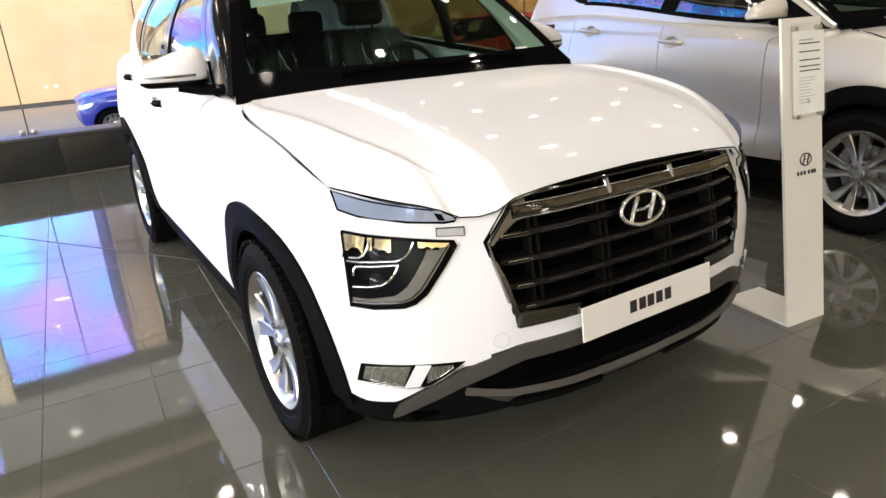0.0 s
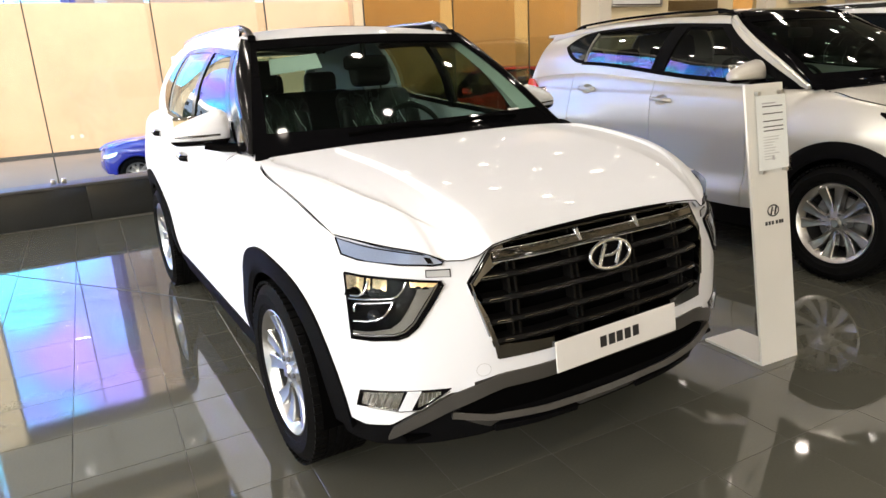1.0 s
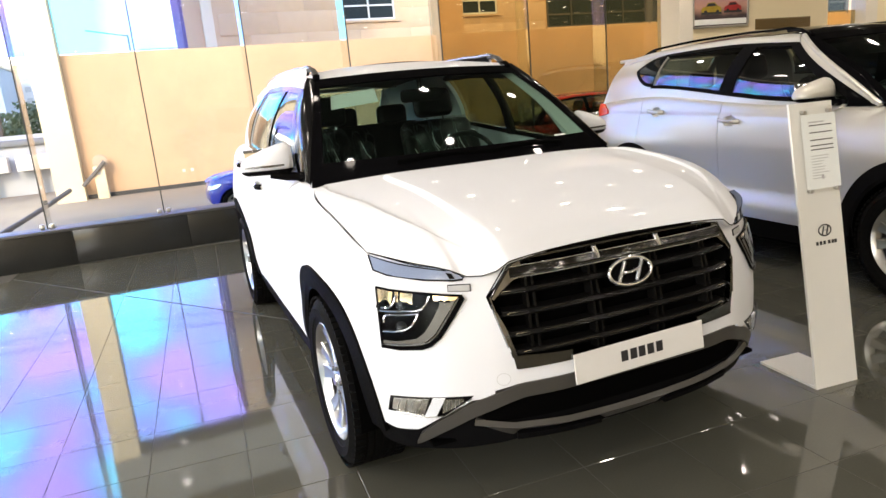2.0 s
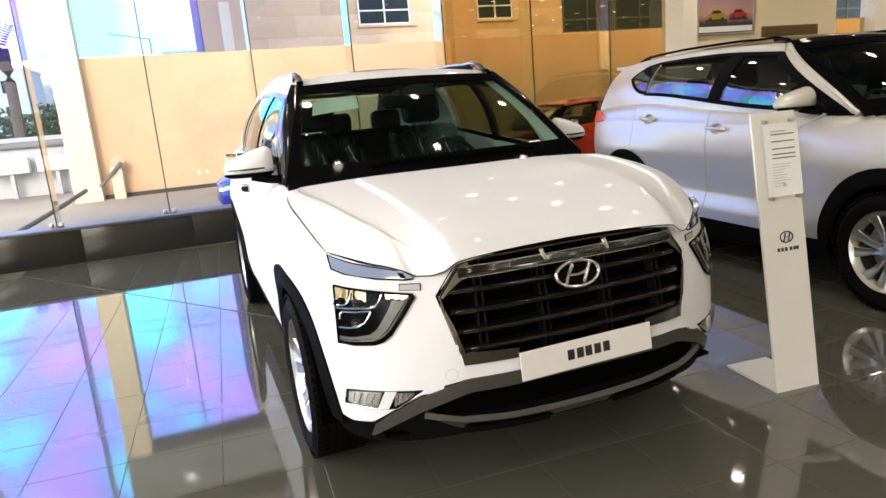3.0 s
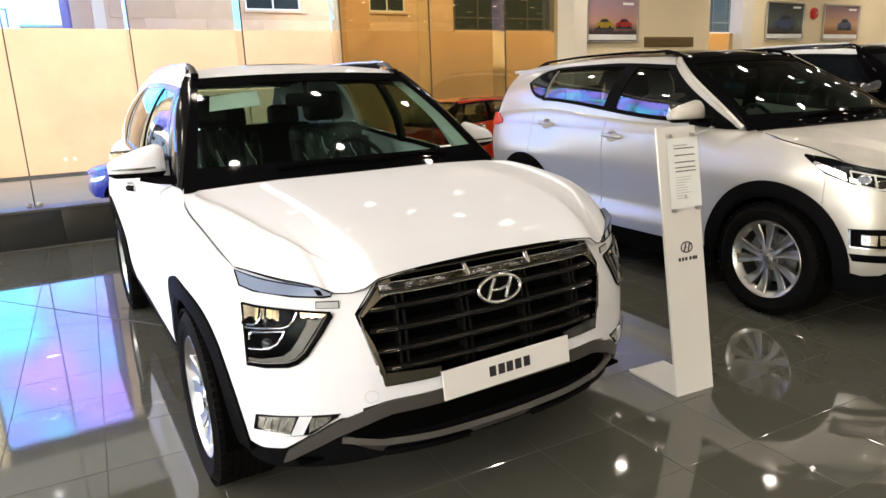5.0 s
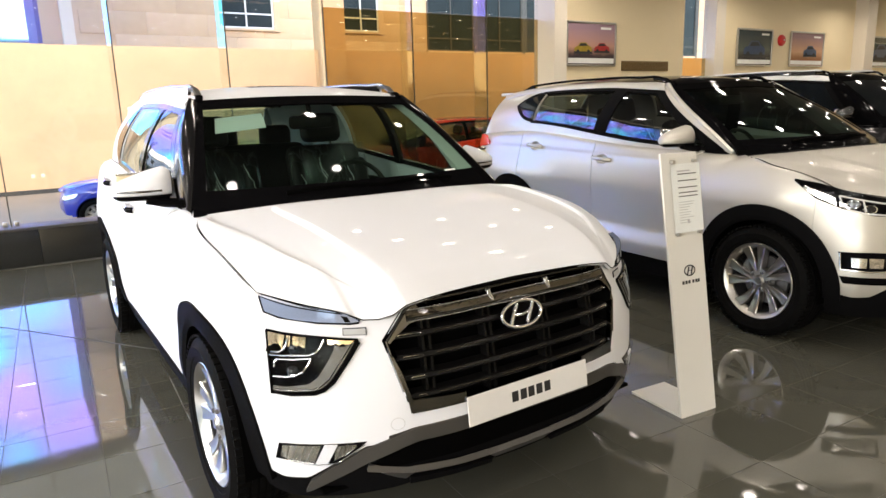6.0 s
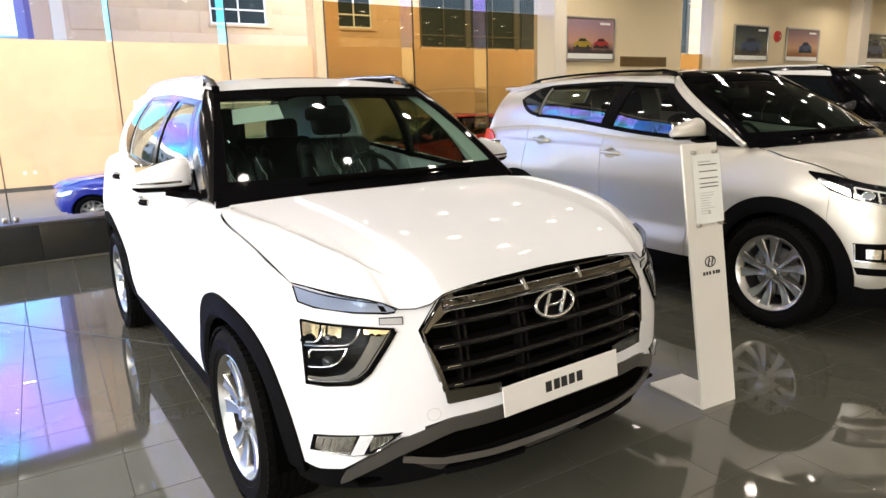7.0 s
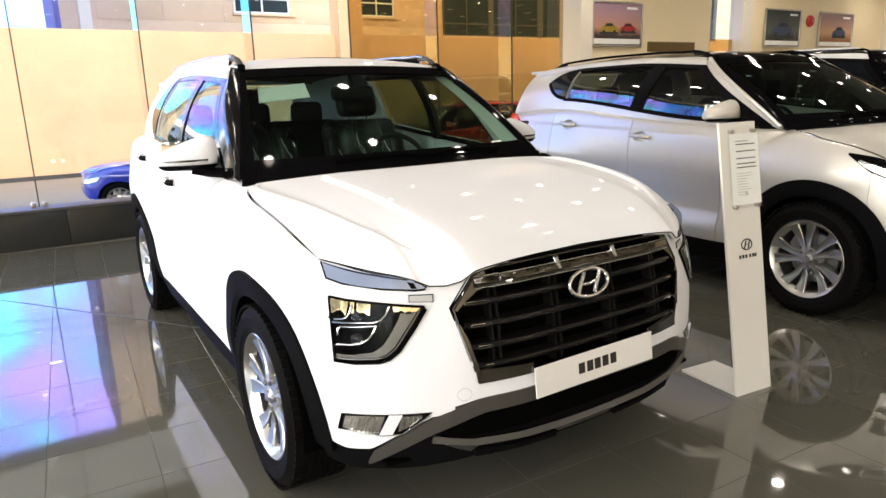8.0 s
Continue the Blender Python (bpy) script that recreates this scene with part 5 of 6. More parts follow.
        # painted reflection along the top: warm sky plates, dark tree humps before them
        for lo3, hi3 in (([(.908, .768), (.880, .770), (.842, .776)], [(.908, .825), (.885, .823), (.835, .819)]),
                         ([(.828, .786), (.815, .786)], [(.828, .819), (.813, .818)]),
                         ([(.806, .782), (.775, .782), (.764, .782)], [(.806, .817), (.775, .815), (.762, .814)]),
                         ([(.690, .792), (.66, .789), (.622, .790)], [(.692, .807), (.66, .804), (.608, .800)])):
            put("lamp_reflector", *patch(lo3, hi3, .0075, .003, 14, 6, k), SUNSET_MIRROR, lamp)
        for c, w, z0, z1 in ((.870, .026, .762, .793), (.896, .012, .765, .783), (.786, .012, .780, .790), (.668, .010, .788, .7945), (.645, .010, .786, .792)):
            arc = [(c + w * math.cos(a), z0 + (z1 - z0) * math.sin(a)) for a in np.linspace(0, math.pi, 12)]
            put("lamp_hump", *patch([(q, z0 - .001) for q, z in arc], arc, .0115, .004, 14, 4, k), LAMP_BLACK, lamp)
        for cz in (.775, .705):
            c = body(k * .805, cz, .0)
            ball = lathe([(-.010, .0005), (-.008, .012), (0, .022), (.01, .026)], 24)
            n = body(k * .805, cz, .05) - c
            rot = Vector(-n).to_track_quat('X', 'Z').to_matrix().to_4x4()
            put("projector", *moved(ball, Matrix.Translation(Vector(c)) @ rot), DARK_PANE, lamp)
        put("lamp_cover", *patch(lo, hi, .008 + .032 * np.linspace(0, 1, 12)[None, :] - .025 * np.linspace(0, 1, 12)[None, :] ** 2, 0, 30, 12, k), LENS, lamp).visible_shadow = False
        put("lamp_rim", *bar([(k * s, z) for s, z in [hi[0]] + lo + hi[:0:-1] + [hi[0]]], .007, .004, .004), GLOSS_BLACK, lamp)
        # fog lamp recess low in the bumper
        lo = [(.890, .412), (.85, .414), (.74, .402), (.68, .408), (.64, .435), (.588, .474)]
        hi = [(.868, .470), (.84, .473), (.77, .474), (.70, .475), (.64, .476), (.586, .477)]
        fog = put("fog_lamp", *patch(lo, hi, .0025, .02, 26, 6, k), GLOSS_BLACK, car, "low wide fog lamp in a dark recess")
        for lo3, hi3 in (([(.866, .424), (.80, .416), (.752, .412)], [(.852, .466), (.79, .470), (.728, .471)]), ([(.690, .418), (.655, .436), (.618, .462)], [(.682, .469), (.655, .470), (.618, .471)])):
            bowl = put("fog_reflector", *patch(lo3, hi3, .005, .004, 12, 5, k), FOG_REFLECT, fog)
            for q in np.linspace(.2, .8, 4):
                (s0, z0), (s1, z1) = [(np.interp(q, (0, 1), (l[0][0], l[-1][0])), np.interp(q, (0, .5, 1), [e[1] for e in l])) for l in (lo3, hi3)]
                put("fog_rib", *bar([(k * s0, z0 + .004), (k * s1, z1 - .004)], .0065, .0012, .0012, 6), LAMP_GREY, bowl)
        put("fog_blade", *patch([(.752, .404), (.712, .406)], [(.716, .474), (.676, .474)], .012, .008, 6, 4, k), WHITE_PAINT, fog)
        put("fog_trim", *bar([(k * s, z) for s, z in ((.845, .419), (.74, .408), (.68, .413), (.64, .440), (.592, .472))], .012, .002, .002), CHROME, fog)
        put("fog_cover", *patch(lo, hi, .016, 0, 26, 6, k), LENS, fog).visible_shadow = False
        # towing cover
        c0 = [(.487 + .022 * math.cos(a), .525 + .020 * math.sin(a)) for a in np.linspace(0, 2 * math.pi, 24)]
    put("tow_cover", *bar([(-s, z) for s, z in c0], .0002, .0007, .0007, 6), GREY_PAINT, car)
    # lower bumper
    lowz = lambda s: np.interp(np.abs(s), [0, .44, .50, .62, .80, 1.02], [.285, .295, .285, .270, .262, .250])
    topz = lambda s: np.interp(np.abs(s), [0, .44, .50, .59, .70, .78, .87, .99, 1.03], [.51, .505, .49, .457, .398, .350, .343, .363, .368])
    lower = put("lower_bumper", *panel(-1.02, 1.02, lowz, topz, out=-.010, thick=.01, n=90, m=12), CLADDING, car, "black plastic lower bumper")
    # flat near-black plate painted as the shade inside the intake
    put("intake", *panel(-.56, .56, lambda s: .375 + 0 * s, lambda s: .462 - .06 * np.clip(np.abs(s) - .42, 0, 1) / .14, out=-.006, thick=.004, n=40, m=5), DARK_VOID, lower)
    for k in (-1, 1):
        band = patch([(0, .462), (.42, .458), (.47, .446), (.60, .396), (.70, .343), (.775, .300), (.795, .292)], [(0, .512), (.43, .506), (.49, .488), (.60, .450), (.70, .392), (.775, .336), (.795, .300)], .006, .02, 44, 6, k)
        put("skid_band", *band, GREY_PLASTIC, lower, "dark grey satin trim band")
        top = [(0, .332), (.14, .333), (.26, .338), (.46, .354), (.59, .378)]
        chin = patch([(0, .276), (.115, .276), (.135, .302), (.30, .312), (.448, .322), (.462, .296), (.50, .312), (.59, .370)], top, -.022 + .040 * np.linspace(0, 1, 6)[None, :], .02, 90, 6, k)
        put("skid_plate", *chin, GREY_PLASTIC, lower, "grey skid plate with stepped lower edge")
        put("under_lip", *patch([(.135, .286), (.30, .294), (.45, .300)], [(.135, .304), (.30, .314), (.45, .324)], .006, .03, 20, 4, k), CLADDING, lower)
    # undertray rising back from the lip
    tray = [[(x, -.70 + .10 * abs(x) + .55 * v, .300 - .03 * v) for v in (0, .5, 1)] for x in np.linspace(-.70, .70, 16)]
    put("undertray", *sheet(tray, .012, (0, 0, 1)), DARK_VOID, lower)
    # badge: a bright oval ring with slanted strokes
    oval = [(.085 * math.cos(a), .798 + .044 * math.sin(a)) for a in np.linspace(0, 2 * math.pi, 40, endpoint=False)]
    badge = put("badge", *tube([tuple(body(s, z, .012)) for s, z in oval], .0058, .0058, 10, True, (0, 1, 0)), BRIGHT_TRIM, car, "bright silver oval badge")
    strokes = [bar([(-.052, .766), (-.036, .800), (-.018, .832)], .012, .0065, .0065), bar([(.018, .764), (.036, .797), (.052, .830)], .012, .0065, .0065), bar([(-.036, .796), (.0, .794), (.036, .802)], .012, .005, .005)]
    put("badge_stroke", *join(*strokes), BRIGHT_TRIM, badge)
    put("badge_back", *sheet([[body(.085 * r * math.cos(a), .798 + .044 * r * math.sin(a), .002) for r in (.02, .5, .97)] for a in np.linspace(0, 2 * math.pi, 40)], 0, (0, 1, .8)), GLOSS_BLACK, badge)
    # display plate with five dark letter-sized blocks
    tilt = Matrix.Translation((.006, -.806, .525)) @ Matrix.Rotation(radians(-6), 4, 'X') @ Matrix.Rotation(radians(-.6), 4, 'Y')
    pl = put("display_plate", *moved(box((0, 0, 0), (.530, .006, .100), .002, 1), tilt), PLATE_WHITE, car, "white display plate with a dark printed word")
    put("plate_holder", *moved(box((0, .02, 0), (.40, .035, .08), .004, 1), tilt), DARK_VOID, pl)
    for x in (-.071, -.034, .0, .036, .073):
        put("printed_mark", *moved(box((x, -.0034, .002), (.027, .0012, .036), 0), tilt), INK, pl)


def trim_paper(car):
    """Delivery sheet and stickers in the windscreen."""
    u = np.linspace(-.865, -.490, 8)[:, None]
    v = np.linspace(.695, .860, 6)[None, :]
    P = screen(u + .02 * v, v + .09 * (u + .68), -.035)
    put("sun_visor_sheet", *sheet(P, .002, (0, 1.6, 1)), PAPER, car, "white printed sheet behind the windscreen")
    P = screen(np.linspace(.64, .735, 4)[:, None] + 0 * np.zeros((1, 3)), np.linspace(.105, .14, 3)[None, :] + np.zeros((4, 1)), .003)
    put("sticker", *sheet(P, .001, (0, 1.6, 1)), PAPER, car, "small white windscreen sticker")


def silver_face(car):
    """Lamps, lower bumper and grille of the silver car, and its forward windscreen."""
    for k in (-1, 1):
        lo = [(1.23, .972), (1.10, .880), (.95, .830), (.79, .800), (.63, .795)]
        hi = [(1.23, .985), (1.10, .968), (.95, .934), (.79, .905), (.63, .880)]
        lamp = put("headlamp", *patch(lo, hi, .004, .02, 30, 10, k), GLOSS_BLACK, car, "swept-back headlamp with bright reflectors in a black housing")
        put("lamp_reflector", *patch([(1.175, .936), (1.10, .893), (.99, .850)], [(1.165, .950), (1.10, .926), (1.00, .892)], .008, .006, 14, 6, k), REFLECTOR, lamp)
        put("lamp_reflector", *patch([(.975, .846), (.92, .834)], [(.98, .874), (.93, .858)], .009, .006, 10, 5, k), FOG_REFLECT, lamp)
        for c in (.905, .815):
            eye = [(c + .034 * math.cos(a), .862 + .28 * (c - .905) + .021 * math.sin(a)) for a in np.linspace(0, 2 * math.pi, 20, endpoint=False)]
            put("projector", *patch([(q, z) for q, z in eye[10:]] + [eye[0]], eye[10::-1], .010, .006, 12, 5, k), DARK_PANE, lamp)
            put("projector_ring", *tube([tuple(body(k * q, z, .012)) for q, z in eye], .0028, .0028, 6, True, (0, 1, 0)), CHROME, lamp)
        for guide in (((.980, .905), (.88, .888), (.77, .872), (.66, .858)), ((.980, .905), (.970, .880), (.960, .850), (.942, .838)), ((.855, .884), (.848, .860), (.835, .826)), ((.94, .834), (.83, .812), (.69, .803))):
            put("light_guide", *tube([tuple(body(k * s, z, .012)) for s, z in guide], .0045, .0045), PLATE_WHITE, lamp)
        put("lamp_cover", *patch(lo, hi, .018, 0, 30, 10, k), LENS, lamp).visible_shadow = False
        vent = put("fog_lamp", *patch([(.93, .50), (.80, .495), (.66, .50)], [(.955, .60), (.80, .605), (.64, .60)], .004, .02, 20, 6, k), GLOSS_BLACK, car, "upright fog lamp in a dark bumper slot")
        for s0, s1 in ((.885, .815), (.80, .735), (.72, .67)):
            put("fog_reflector", *patch([(s0, .520), (s1, .518)], [(s0 + .006, .574), (s1, .572)], .009, .006, 8, 5, k), FOG_REFLECT, vent)
        put("fog_trim", *tube([tuple(body(k * s, z, .012)) for s, z in ((.945, .597), (.935, .505), (.80, .499), (.66, .503))], .006, .006), CHROME, vent)
        put("bumper_slot", *patch([(.92, .425), (.60, .42)], [(.94, .465), (.60, .462)], .004, .01, 14, 3, k), GLOSS_BLACK, car)
        tail = put("tail_lamp", *patch([(OS[13] + .06, 1.07), (OS[13] + .18, 1.05), (OS[14] + .2, 1.03)], [(OS[13] + .07, 1.10), (OS[13] + .18, 1.165), (OS[14] + .2, 1.15)], .014, .02, 16, 5, k), TAIL_RED, car, "bright red wrap-round tail lamp")
    low = put("lower_bumper", *panel(-1.02, 1.02, lambda s: .205 + .02 * np.abs(s), lambda s: np.interp(np.abs(s), [0, .59, .70, .78, .87, .99, 1.03], [.50, .455, .398, .350, .343, .363, .368]), out=-.008, thick=.01, n=70, m=8), CLADDING, car, "black plastic lower bumper")
    put("grille", *patch([(0, .53), (.36, .54), (.44, .62)], [(0, .86), (.38, .85), (.50, .78)], .004, .02, 24, 8, 1), DARK_VOID, car, "dark grille")
    put("grille", *patch([(0, .53), (.36, .54), (.44, .62)], [(0, .86), (.38, .85), (.50, .78)], .004, .02, 24, 8, -1), DARK_VOID, car, "dark grille")
    # this car's windscreen reaches further forward
    done = set()
    for ob in car.children_recursive:
        if ob.type != 'MESH' or ob.data in done or ob.data.users > 1 or any(q in ob.name for q in ("headlamp", "lamp", "guide")):
            continue
        done.add(ob.data)
        for vert in ob.data.vertices:
            x, y, z = vert.co
            w = float(smooth(1.03, 1.09, z) * np.clip((1.60 - z) / .50, 0, 1) * smooth(1.25, .55, y) * smooth(-.45, .25, y) * (1 - .30 * smooth(.35, .80, abs(x))))
            vert.co.y = y - (.15 if "mirror" in ob.name or "turn_lamp" in ob.name else .20) * w
            vert.co.z = z + (.0 if "bonnet" in ob.name else .02) * w
            # a shoulder crease runs from the tail lamp past the door handles
            if abs(x) > .70 and .85 < z < 1.2 and .5 < y < 3.1:
                crease = 1.035 + .045 * (y - .5) / 2.6
                vert.co.x = x - math.copysign(.007, x) * float(smooth(crease - .004, crease + .016, z) * smooth(crease + .10, crease + .03, z) * smooth(.5, .9, y))
            # the sill stands out below a crease along the doors
            if abs(x) > .80 and z < .56:
                vert.co.x = x + math.copysign(.034, x) * float(smooth(.54, .40, z) * smooth(.46, .75, y) * smooth(2.16, 1.9, y))


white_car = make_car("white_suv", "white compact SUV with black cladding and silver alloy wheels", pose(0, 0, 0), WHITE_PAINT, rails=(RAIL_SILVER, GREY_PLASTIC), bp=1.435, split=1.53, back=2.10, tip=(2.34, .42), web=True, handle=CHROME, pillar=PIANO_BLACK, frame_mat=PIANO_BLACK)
front_face(white_car)
trim_paper(white_car)

silver_at = pose(3.384, -.17, 0, 0, 0, -4.0) @ Matrix.Diagonal((1.034, 1.023, 1.03, 1))
GLASS_BOW.update(straight=.25, power=3.0)
silver_car = make_car("silver_suv", "silver SUV with black arches, dark roof glass and ten-spoke wheels", silver_at, SILVER_PAINT, pillar=SILVER_PAINT, rails=(GLOSS_BLACK, GLOSS_BLACK), detail=False, grille_hole=False, roof_centre=GLOSS_BLACK, glass=DEEP_GLASS, tip=(2.76, .64), sill=(.03, .20), front=.54, inset=.05, bulge=.35, slim=.15, bp=1.56, split=1.53, lean=.14, half=.065)
silver_face(silver_car)
GLASS_BOW.update(straight=.33, power=2.5)
make_car("black_suv", "black SUV with pale silver roof edge and rails", pose(6.9, .4, 0) @ Matrix.Diagonal((1.05, 1.06, 1.08, 1)), BLACK_PAINT, glass=DARK_PANE, roof_paint=ROOF_SILVER, roof_centre=GLOSS_BLACK, rails=(ROOF_SILVER, GLOSS_BLACK), web=True, detail=False, grille_hole=False)
blue_car = make_car("blue_car", "bright blue car parked outside along the glass", pose(.18, 12.3, OUT, 0, 0, -106) @ Matrix.Diagonal((1.0, .95, .84, 1)), BLUE_PAINT, frame_mat=GLOSS_BLACK, rails=None, detail=False, grille_hole=False, arch_mat=BLUE_PAINT)
red_car = make_car("red_car", "bright red car parked outside along the glass", pose(5.75, 11.2, OUT, 0, 0, -90) @ Matrix.Diagonal((1.12, 1.12, 1.12, 1)), RED_PAINT, frame_mat=GLOSS_BLACK, rails=None, detail=False, grille_hole=False, arch_mat=RED_PAINT)
yellow_car = make_car("yellow_car", "bright yellow car parked outside behind the glass", pose(4.6, 9.0, OUT, 0, 0, 90), YELLOW_PAINT, frame_mat=GLOSS_BLACK, rails=None, detail=False, grille_hole=False, arch_mat=YELLOW_PAINT)
for car in (blue_car, red_car, yellow_car):
    for k in (-1, 1):
        lamp = put("headlamp", *patch([(1.02, .74), (.88, .70), (.66, .68)], [(1.10, .83), (.90, .80), (.66, .75)], .004, .02, 20, 6, k), REFLECTOR, car, "clear swept-back headlamp")
        put("lamp_rim", *patch([(1.04, .73), (.88, .69), (.64, .67)], [(1.04, .742), (.88, .702), (.66, .682)], .006, .01, 20, 3, k), GLOSS_BLACK, lamp)


# ---- price stand ----
def price_stand():
    a, b, top = Vector((1.133, -.590, 0)), Vector((1.364, -.612, 0)), 1.245
    lean = Vector((.018, .200, 0))
    across = (b - a).normalized()
    wide = (b - a).length
    back = Vector((-across.y, across.x, 0))
    mid = (a + b) / 2
    m = Matrix(((across.x, lean.x / top, back.x, mid.x), (across.y, lean.y / top, back.y, mid.y), (0, 1, 0, 0), (0, 0, 0, 1)))
    st = thing("price_stand", "leaning white display stand with a price sheet beside the car", "display stand")
    up, depth = Vector((lean.x / top, lean.y / top, 1.0)), back

    def on(x, h, d=0.0):
        return mid + across * x + up * h + depth * d

    def block(x0, x1, h0, h1, d0, d1):
        v = [tuple(on(x, h, d)) for d in (d0, d1) for h in (h0, h1) for x in (x0, x1)]
        return v, [(0, 1, 3, 2), (4, 6, 7, 5), (0, 4, 5, 1), (2, 3, 7, 6), (0, 2, 6, 4), (1, 5, 7, 3)]
    put("upright", *block(-wide / 2, wide / 2, 0, top, 0, .012), STAND_WHITE, st, flat=True)
    put("foot", *block(-wide / 2, wide / 2, .0, .012, .0125, .335), STAND_WHITE, st, flat=True)
    pocket = put("sheet_holder", *block(-.080, .126, .86, 1.225, -.016, -.0125), ACRYLIC, st, flat=True)
    pocket.visible_shadow = False
    sheet_ = put("price_sheet", *block(-.070, .116, .875, 1.195, -.0120, -.0112), PAPER, st, "printed white price sheet", flat=True)
    put("print_line", *block(-.034, .050, 1.158, 1.164, -.0126, -.0122), PALE_INK, sheet_, flat=True)
    for h in (1.145, 1.114, 1.082, 1.058, 1.041):
        put("print_line", *block(-.032, .092, h, h + .0045, -.0126, -.0122), INK, sheet_, flat=True)
    for i in range(9):
        h = 1.015 - .012 * i
        put("print_line", *block(-.036, -.036 + random.uniform(.04, .11), h, h + .003, -.0126, -.0122), PALE_INK, sheet_, flat=True)
    put("print_mark", *block(.012, .026, .915, .935, -.0126, -.0122), PALE_INK, sheet_, flat=True)
    for x, h in ((-.055, 1.205), (.085, 1.205), (-.055, .868), (.090, .868)):
        put("standoff", *tube([tuple(on(x, h, -.022)), tuple(on(x, h, .002))], .009, n=14), STEEL, pocket)
    oval = [tuple(on(.012 + .034 * math.cos(t), .690 + .024 * math.sin(t), -.001)) for t in np.linspace(0, 2 * math.pi, 30, endpoint=False)]
    mark = put("oval_mark", *tube(oval, .0035, .0015, 6, True, (0, 1, 0)), INK, st)
    put("mark_stroke", *join(*[tube([tuple(on(.012 + x - .006, .672, -.001)), tuple(on(.012 + x + .006, .708, -.001))], .005, .001, 6) for x in (-.012, .012)], tube([tuple(on(.0, .690, -.001)), tuple(on(.024, .690, -.001))], .004, .001, 6)), INK, mark)
    for x in (-.042, -.022, -.002, .024, .044, .060):
        put("print_block", *block(x, x + .014, .628, .644, -.0008, -.0002), INK, st, flat=True)


price_stand()

# ---- posters and bell on the north wall ----
def poster_material(name, sky_c, mid_c, ground_c):
    m = bpy.data.materials.new(name)
    m.use_nodes = True
    n, l = m.node_tree.nodes, m.node_tree.links
    co, sep, ramp, no, add = n.new("ShaderNodeTexCoord"), n.new("ShaderNodeSeparateXYZ"), n.new("ShaderNodeValToRGB"), n.new("ShaderNodeTexNoise"), n.new("ShaderNodeMath")
    no.inputs["Scale"].default_value = 6
    l.new(co.outputs["Generated"], sep.inputs[0]), l.new(co.outputs["Generated"], no.inputs[0])
    add.operation = 'MULTIPLY_ADD'
    add.inputs[1].default_value = 0.16
    l.new(no.outputs["Fac"], add.inputs[0]), l.new(sep.outputs["Z"], add.inputs[2])
    l.new(add.outputs[0], ramp.inputs[0])
    e = ramp.color_ramp.elements
    e[0].position, e[0].color = 0.30, (*ground_c, 1)
    e[1].position, e[1].color = 0.95, (*sky_c, 1)
    k = e.new(0.52)
    k.color = (*mid_c, 1)
    b = n["Principled BSDF"]
    b.inputs["Roughness"].default_value = 0.18
    l.new(ramp.outputs[0], b.inputs["Base Color"])
    return m


def flat_car(x, z, w, mat, parent, y):
    """A small printed car silhouette."""
    o = [(-.5, .06), (-.5, .20), (-.44, .27), (-.30, .30), (-.18, .44), (.16, .45), (.32, .32), (.47, .27), (.5, .18), (.5, .06)]
    put("printed_car", *moved(prism([(a * w, b * w) for a, b in o], .002), Matrix.Translation((x, y, z))), mat, parent, flat=True)
    put("printed_window", *moved(prism([(a * w, b * w) for a, b in ((-.25, .30), (-.15, .41), (.13, .42), (.25, .32))], .001), Matrix.Translation((x, y - .002, z))), INK, parent, flat=True)
    put("printed_shadow", *moved(prism([(a * w, b * w) for a, b in ((-.52, .0), (-.50, .09), (.50, .09), (.52, .0))], .001), Matrix.Translation((x, y - .001, z))), INK, parent, flat=True)
    for dx in (-.30, .30):
        put("printed_wheel", *moved(prism([(dx * w + .085 * w * math.cos(t), .08 * w + .085 * w * math.sin(t)) for t in np.linspace(0, 6.283, 14, endpoint=False)], .002), Matrix.Translation((x, y - .002, z))), INK, parent, flat=True)


PRINT_YELLOW = material("printed_yellow", (0.32, 0.22, 0.02), 0.3, grain=0.2, grain_scale=20)
PRINT_RED = material("printed_red", (0.35, 0.02, 0.02), 0.3, grain=0.2, grain_scale=20)
PRINT_BLUE = material("printed_dark_blue", (0.02, 0.05, 0.12), 0.3, grain=0.2, grain_scale=20)


def poster(x0, x1, z0, z1, mat, cars, label):
    y = NORTH - 0.060
    p = thing("poster", label, "poster", pose(0, 0, 0), "framed posters on the wall")
    v, f = box(((x0 + x1) / 2, y + .014, (z0 + z1) / 2), (x1 - x0 - .02, .012, z1 - z0 - .02))
    put("picture", v, f, mat, p, flat=True)
    put("caption_band", *box(((x0 + x1) / 2, y + .008, z0 + .07), (x1 - x0 - .05, .002, .08)), PAPER, p, flat=True)
    for c, s in ((((x0 + x1) / 2, y + .008, z0), (x1 - x0, .034, .03)), (((x0 + x1) / 2, y + .008, z1), (x1 - x0, .034, .03)), ((x0, y + .008, (z0 + z1) / 2), (.03, .034, z1 - z0 - .032)), ((x1, y + .008, (z0 + z1) / 2), (.03, .034, z1 - z0 - .032))):
        put("frame_bar", *box(c, s, .004), STEEL, p)
    for cx, cz, w, cm in cars:
        flat_car(x0 + cx * (x1 - x0), z0 + cz * (z1 - z0), w * (x1 - x0), cm, p, y + .007)
    put("caption_mark", *box((x0 + .80 * (x1 - x0), y + .008, z0 + .88 * (z1 - z0)), (.22 * (x1 - x0), .002, .035)), PAPER, p, flat=True)


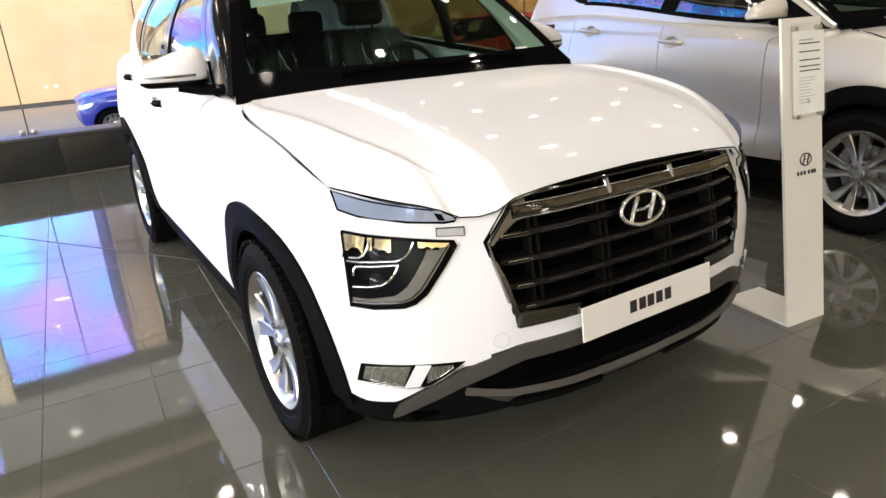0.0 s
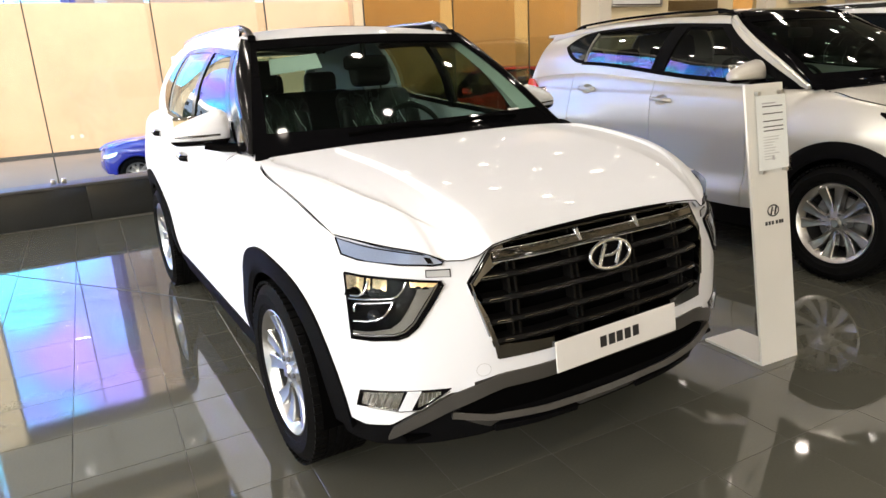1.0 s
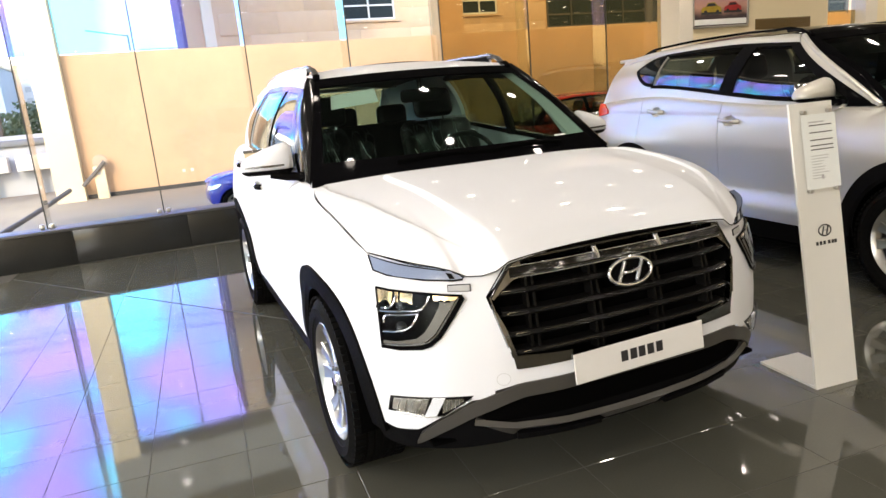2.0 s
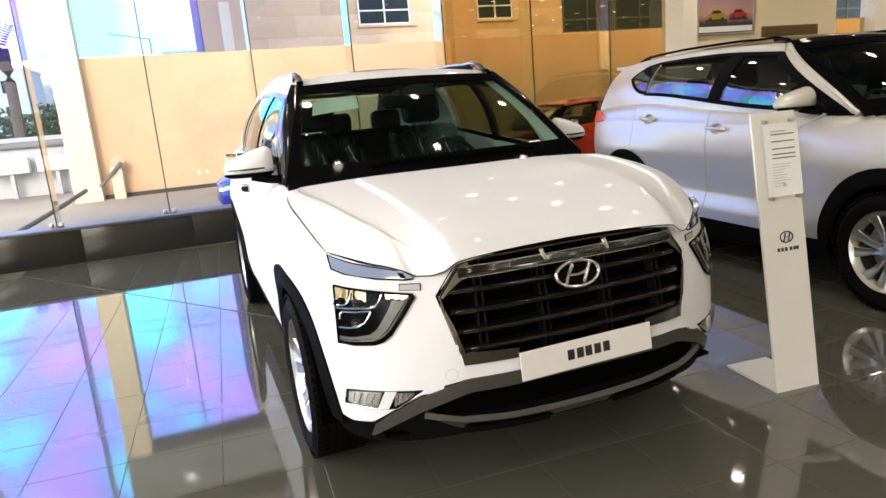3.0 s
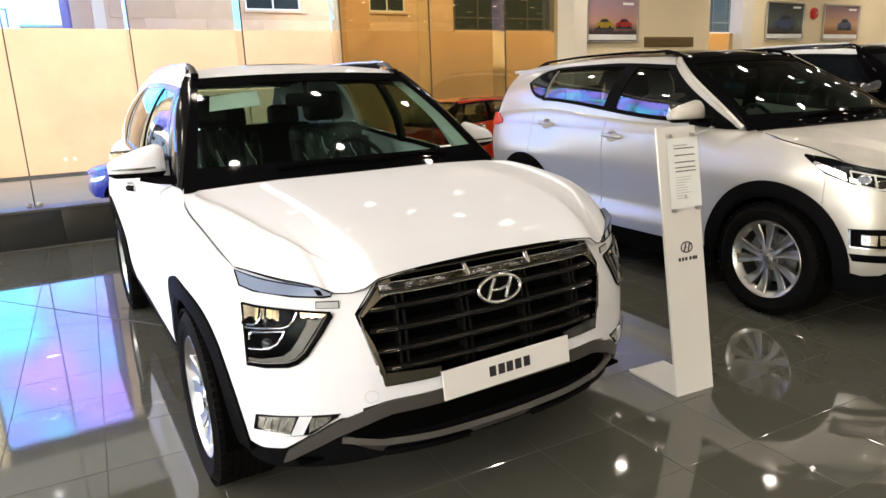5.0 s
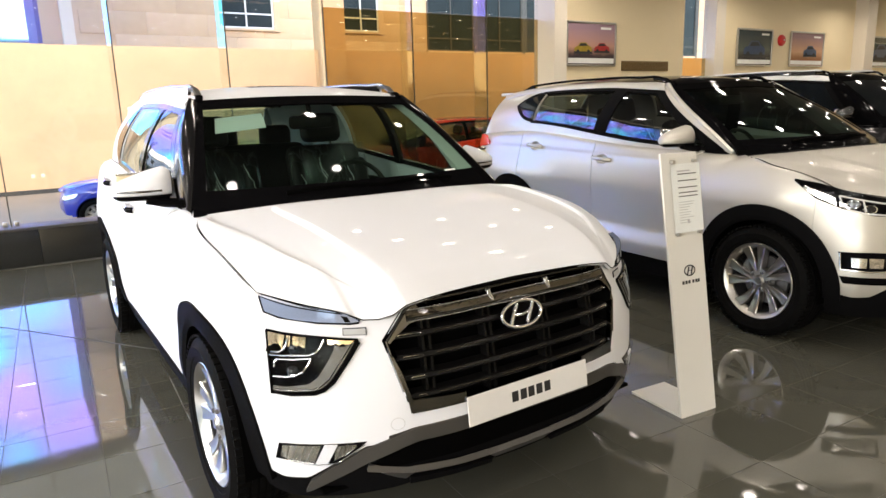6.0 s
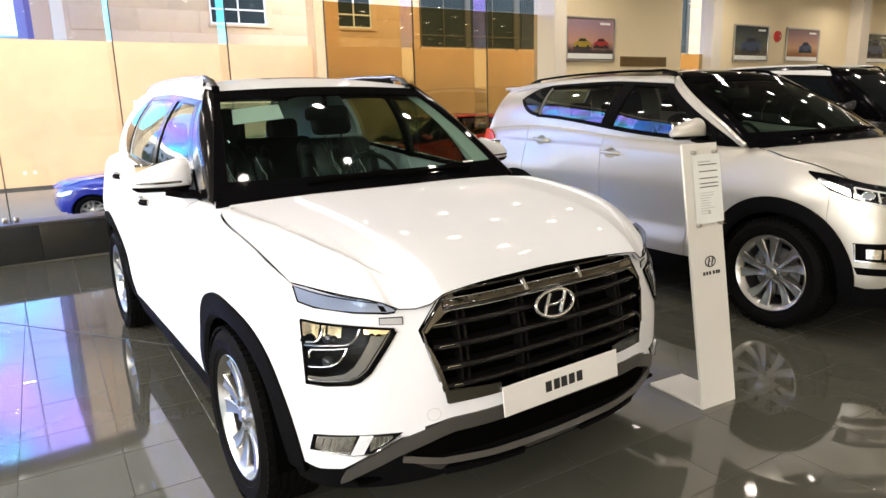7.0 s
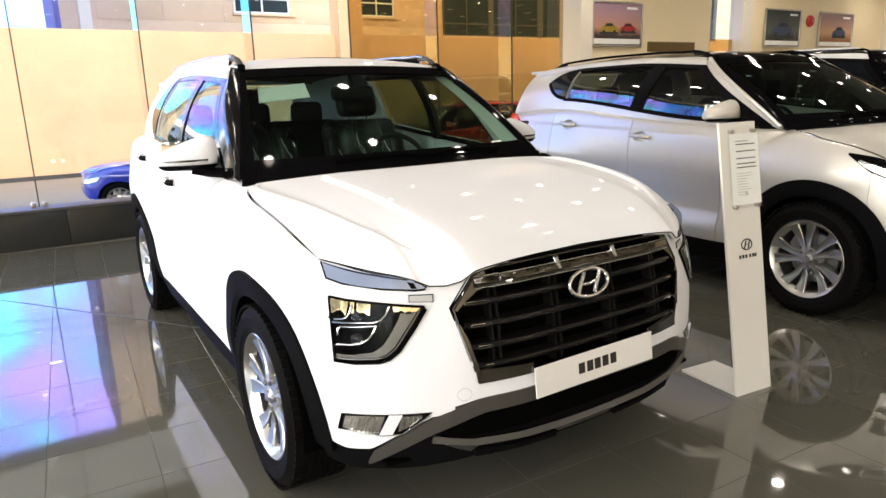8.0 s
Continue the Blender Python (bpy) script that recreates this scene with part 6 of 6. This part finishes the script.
SUNSET = poster_material("poster_sunset", (0.36, 0.24, 0.30), (0.50, 0.28, 0.22), (0.06, 0.045, 0.05))
NIGHT = poster_material("poster_forest", (0.03, 0.045, 0.05), (0.07, 0.09, 0.08), (0.03, 0.03, 0.03))
DESERT = poster_material("poster_desert", (0.30, 0.20, 0.22), (0.55, 0.32, 0.20), (0.30, 0.14, 0.07))
poster(6.13, 7.20, 2.06, 2.71, SUNSET, ((.33, .27, .36, PRINT_YELLOW), (.72, .30, .32, PRINT_RED)), "steel-framed poster of a yellow and a red car at sunset")
poster(10.52, 11.66, 2.09, 2.76, NIGHT, ((.50, .22, .62, PRINT_BLUE),), "steel-framed dark poster of a blue car")
poster(12.33, 13.58, 2.09, 2.76, DESERT, ((.60, .28, .40, PRINT_BLUE),), "steel-framed poster of a desert road")
poster(15.5, 16.8, 2.09, 2.76, NIGHT, ((.50, .22, .62, PRINT_BLUE),), "steel-framed dark poster of a blue car")
bell = thing("alarm_bell", "round red fire alarm bell on the wall", "alarm bell", pose(12.0, NORTH - .03, 2.585, 90, 0, 0))
put("gong", *lathe([(.0, .11), (.03, .11), (.055, .09), (.07, .03), (.072, .0005)], 30, "z"), RED_BELL, bell)
put("stem", *lathe([(.07, .0005), (.072, .018), (.085, .016), (.087, .0005)], 16, "z"), STEEL, bell)
vent = thing("wall_vent", "long bronze air vent in the wall", "air vent", pose(0, 0, 0))
put("frame", *box((7.97, NORTH - .035, 2.06), (1.17, .02, .16), .004), BRONZE, vent)
for i in range(5):
    put("slat", *box((7.97, NORTH - .049, 2.008 + .026 * i), (1.11, .012, .014), .002), BRONZE, vent)

# ---- expansion joint, a dark thin strip set across the floor ----
a, b = Vector((-2.95, 5.24, .0012)), Vector((-.60, 1.82, .0012))
joint = put("expansion_joint", *box((0, 0, 0), ((b - a).length, .006, .003), m=Matrix.Rotation(math.atan2(b.y - a.y, b.x - a.x), 4, 'Z')), FRAME_DARK, floor, "thin dark joint strip across the tiles", flat=True)
joint.matrix_basis = Matrix.Translation((a + b) / 2)

# ---- floor tiles ----
SIZE, GAP, TURN = 0.395, 0.0024, radians(-3.0)
tile_mesh = bpy.data.meshes.new("tile")
v, f = box((0, 0, -.006), (SIZE - GAP, SIZE - GAP, .012), .0007, 1)
tile_mesh.from_pydata(v, [], f)
tile_mesh.materials.append(TILE)
far_v, far_f, near = [], [], 0
ct, stn = math.cos(TURN), math.sin(TURN)
for i in range(-40, 64):
    for j in range(-40, 40):
        u, w = (i + .5) * SIZE, (j + .5) * SIZE
        x, y = -.087 + u * ct - w * stn, -.573 + u * stn + w * ct
        if not (WEST + .2 < x < EAST - .1 and SOUTH + .2 < y < NORTH - .20):
            continue
        rot = Matrix.Translation((x, y, random.uniform(-.0002, .0002))) @ Matrix.Rotation(TURN, 4, 'Z')
        if -2.9 < x < 4.2 and -1.9 < y < 4.4 and near < 296:
            t = new("tile", tile_mesh)
            t.parent = floor
            t.matrix_basis = rot
            near += 1
        else:
            k = len(far_v)
            far_v += [tuple(rot @ Vector(p)) for p in v]
            far_f += [tuple(q + k for q in face) for face in f]
rest = put("tiles", far_v, far_f, TILE, floor, flat=True)
tagged(rest, kind="stuff")
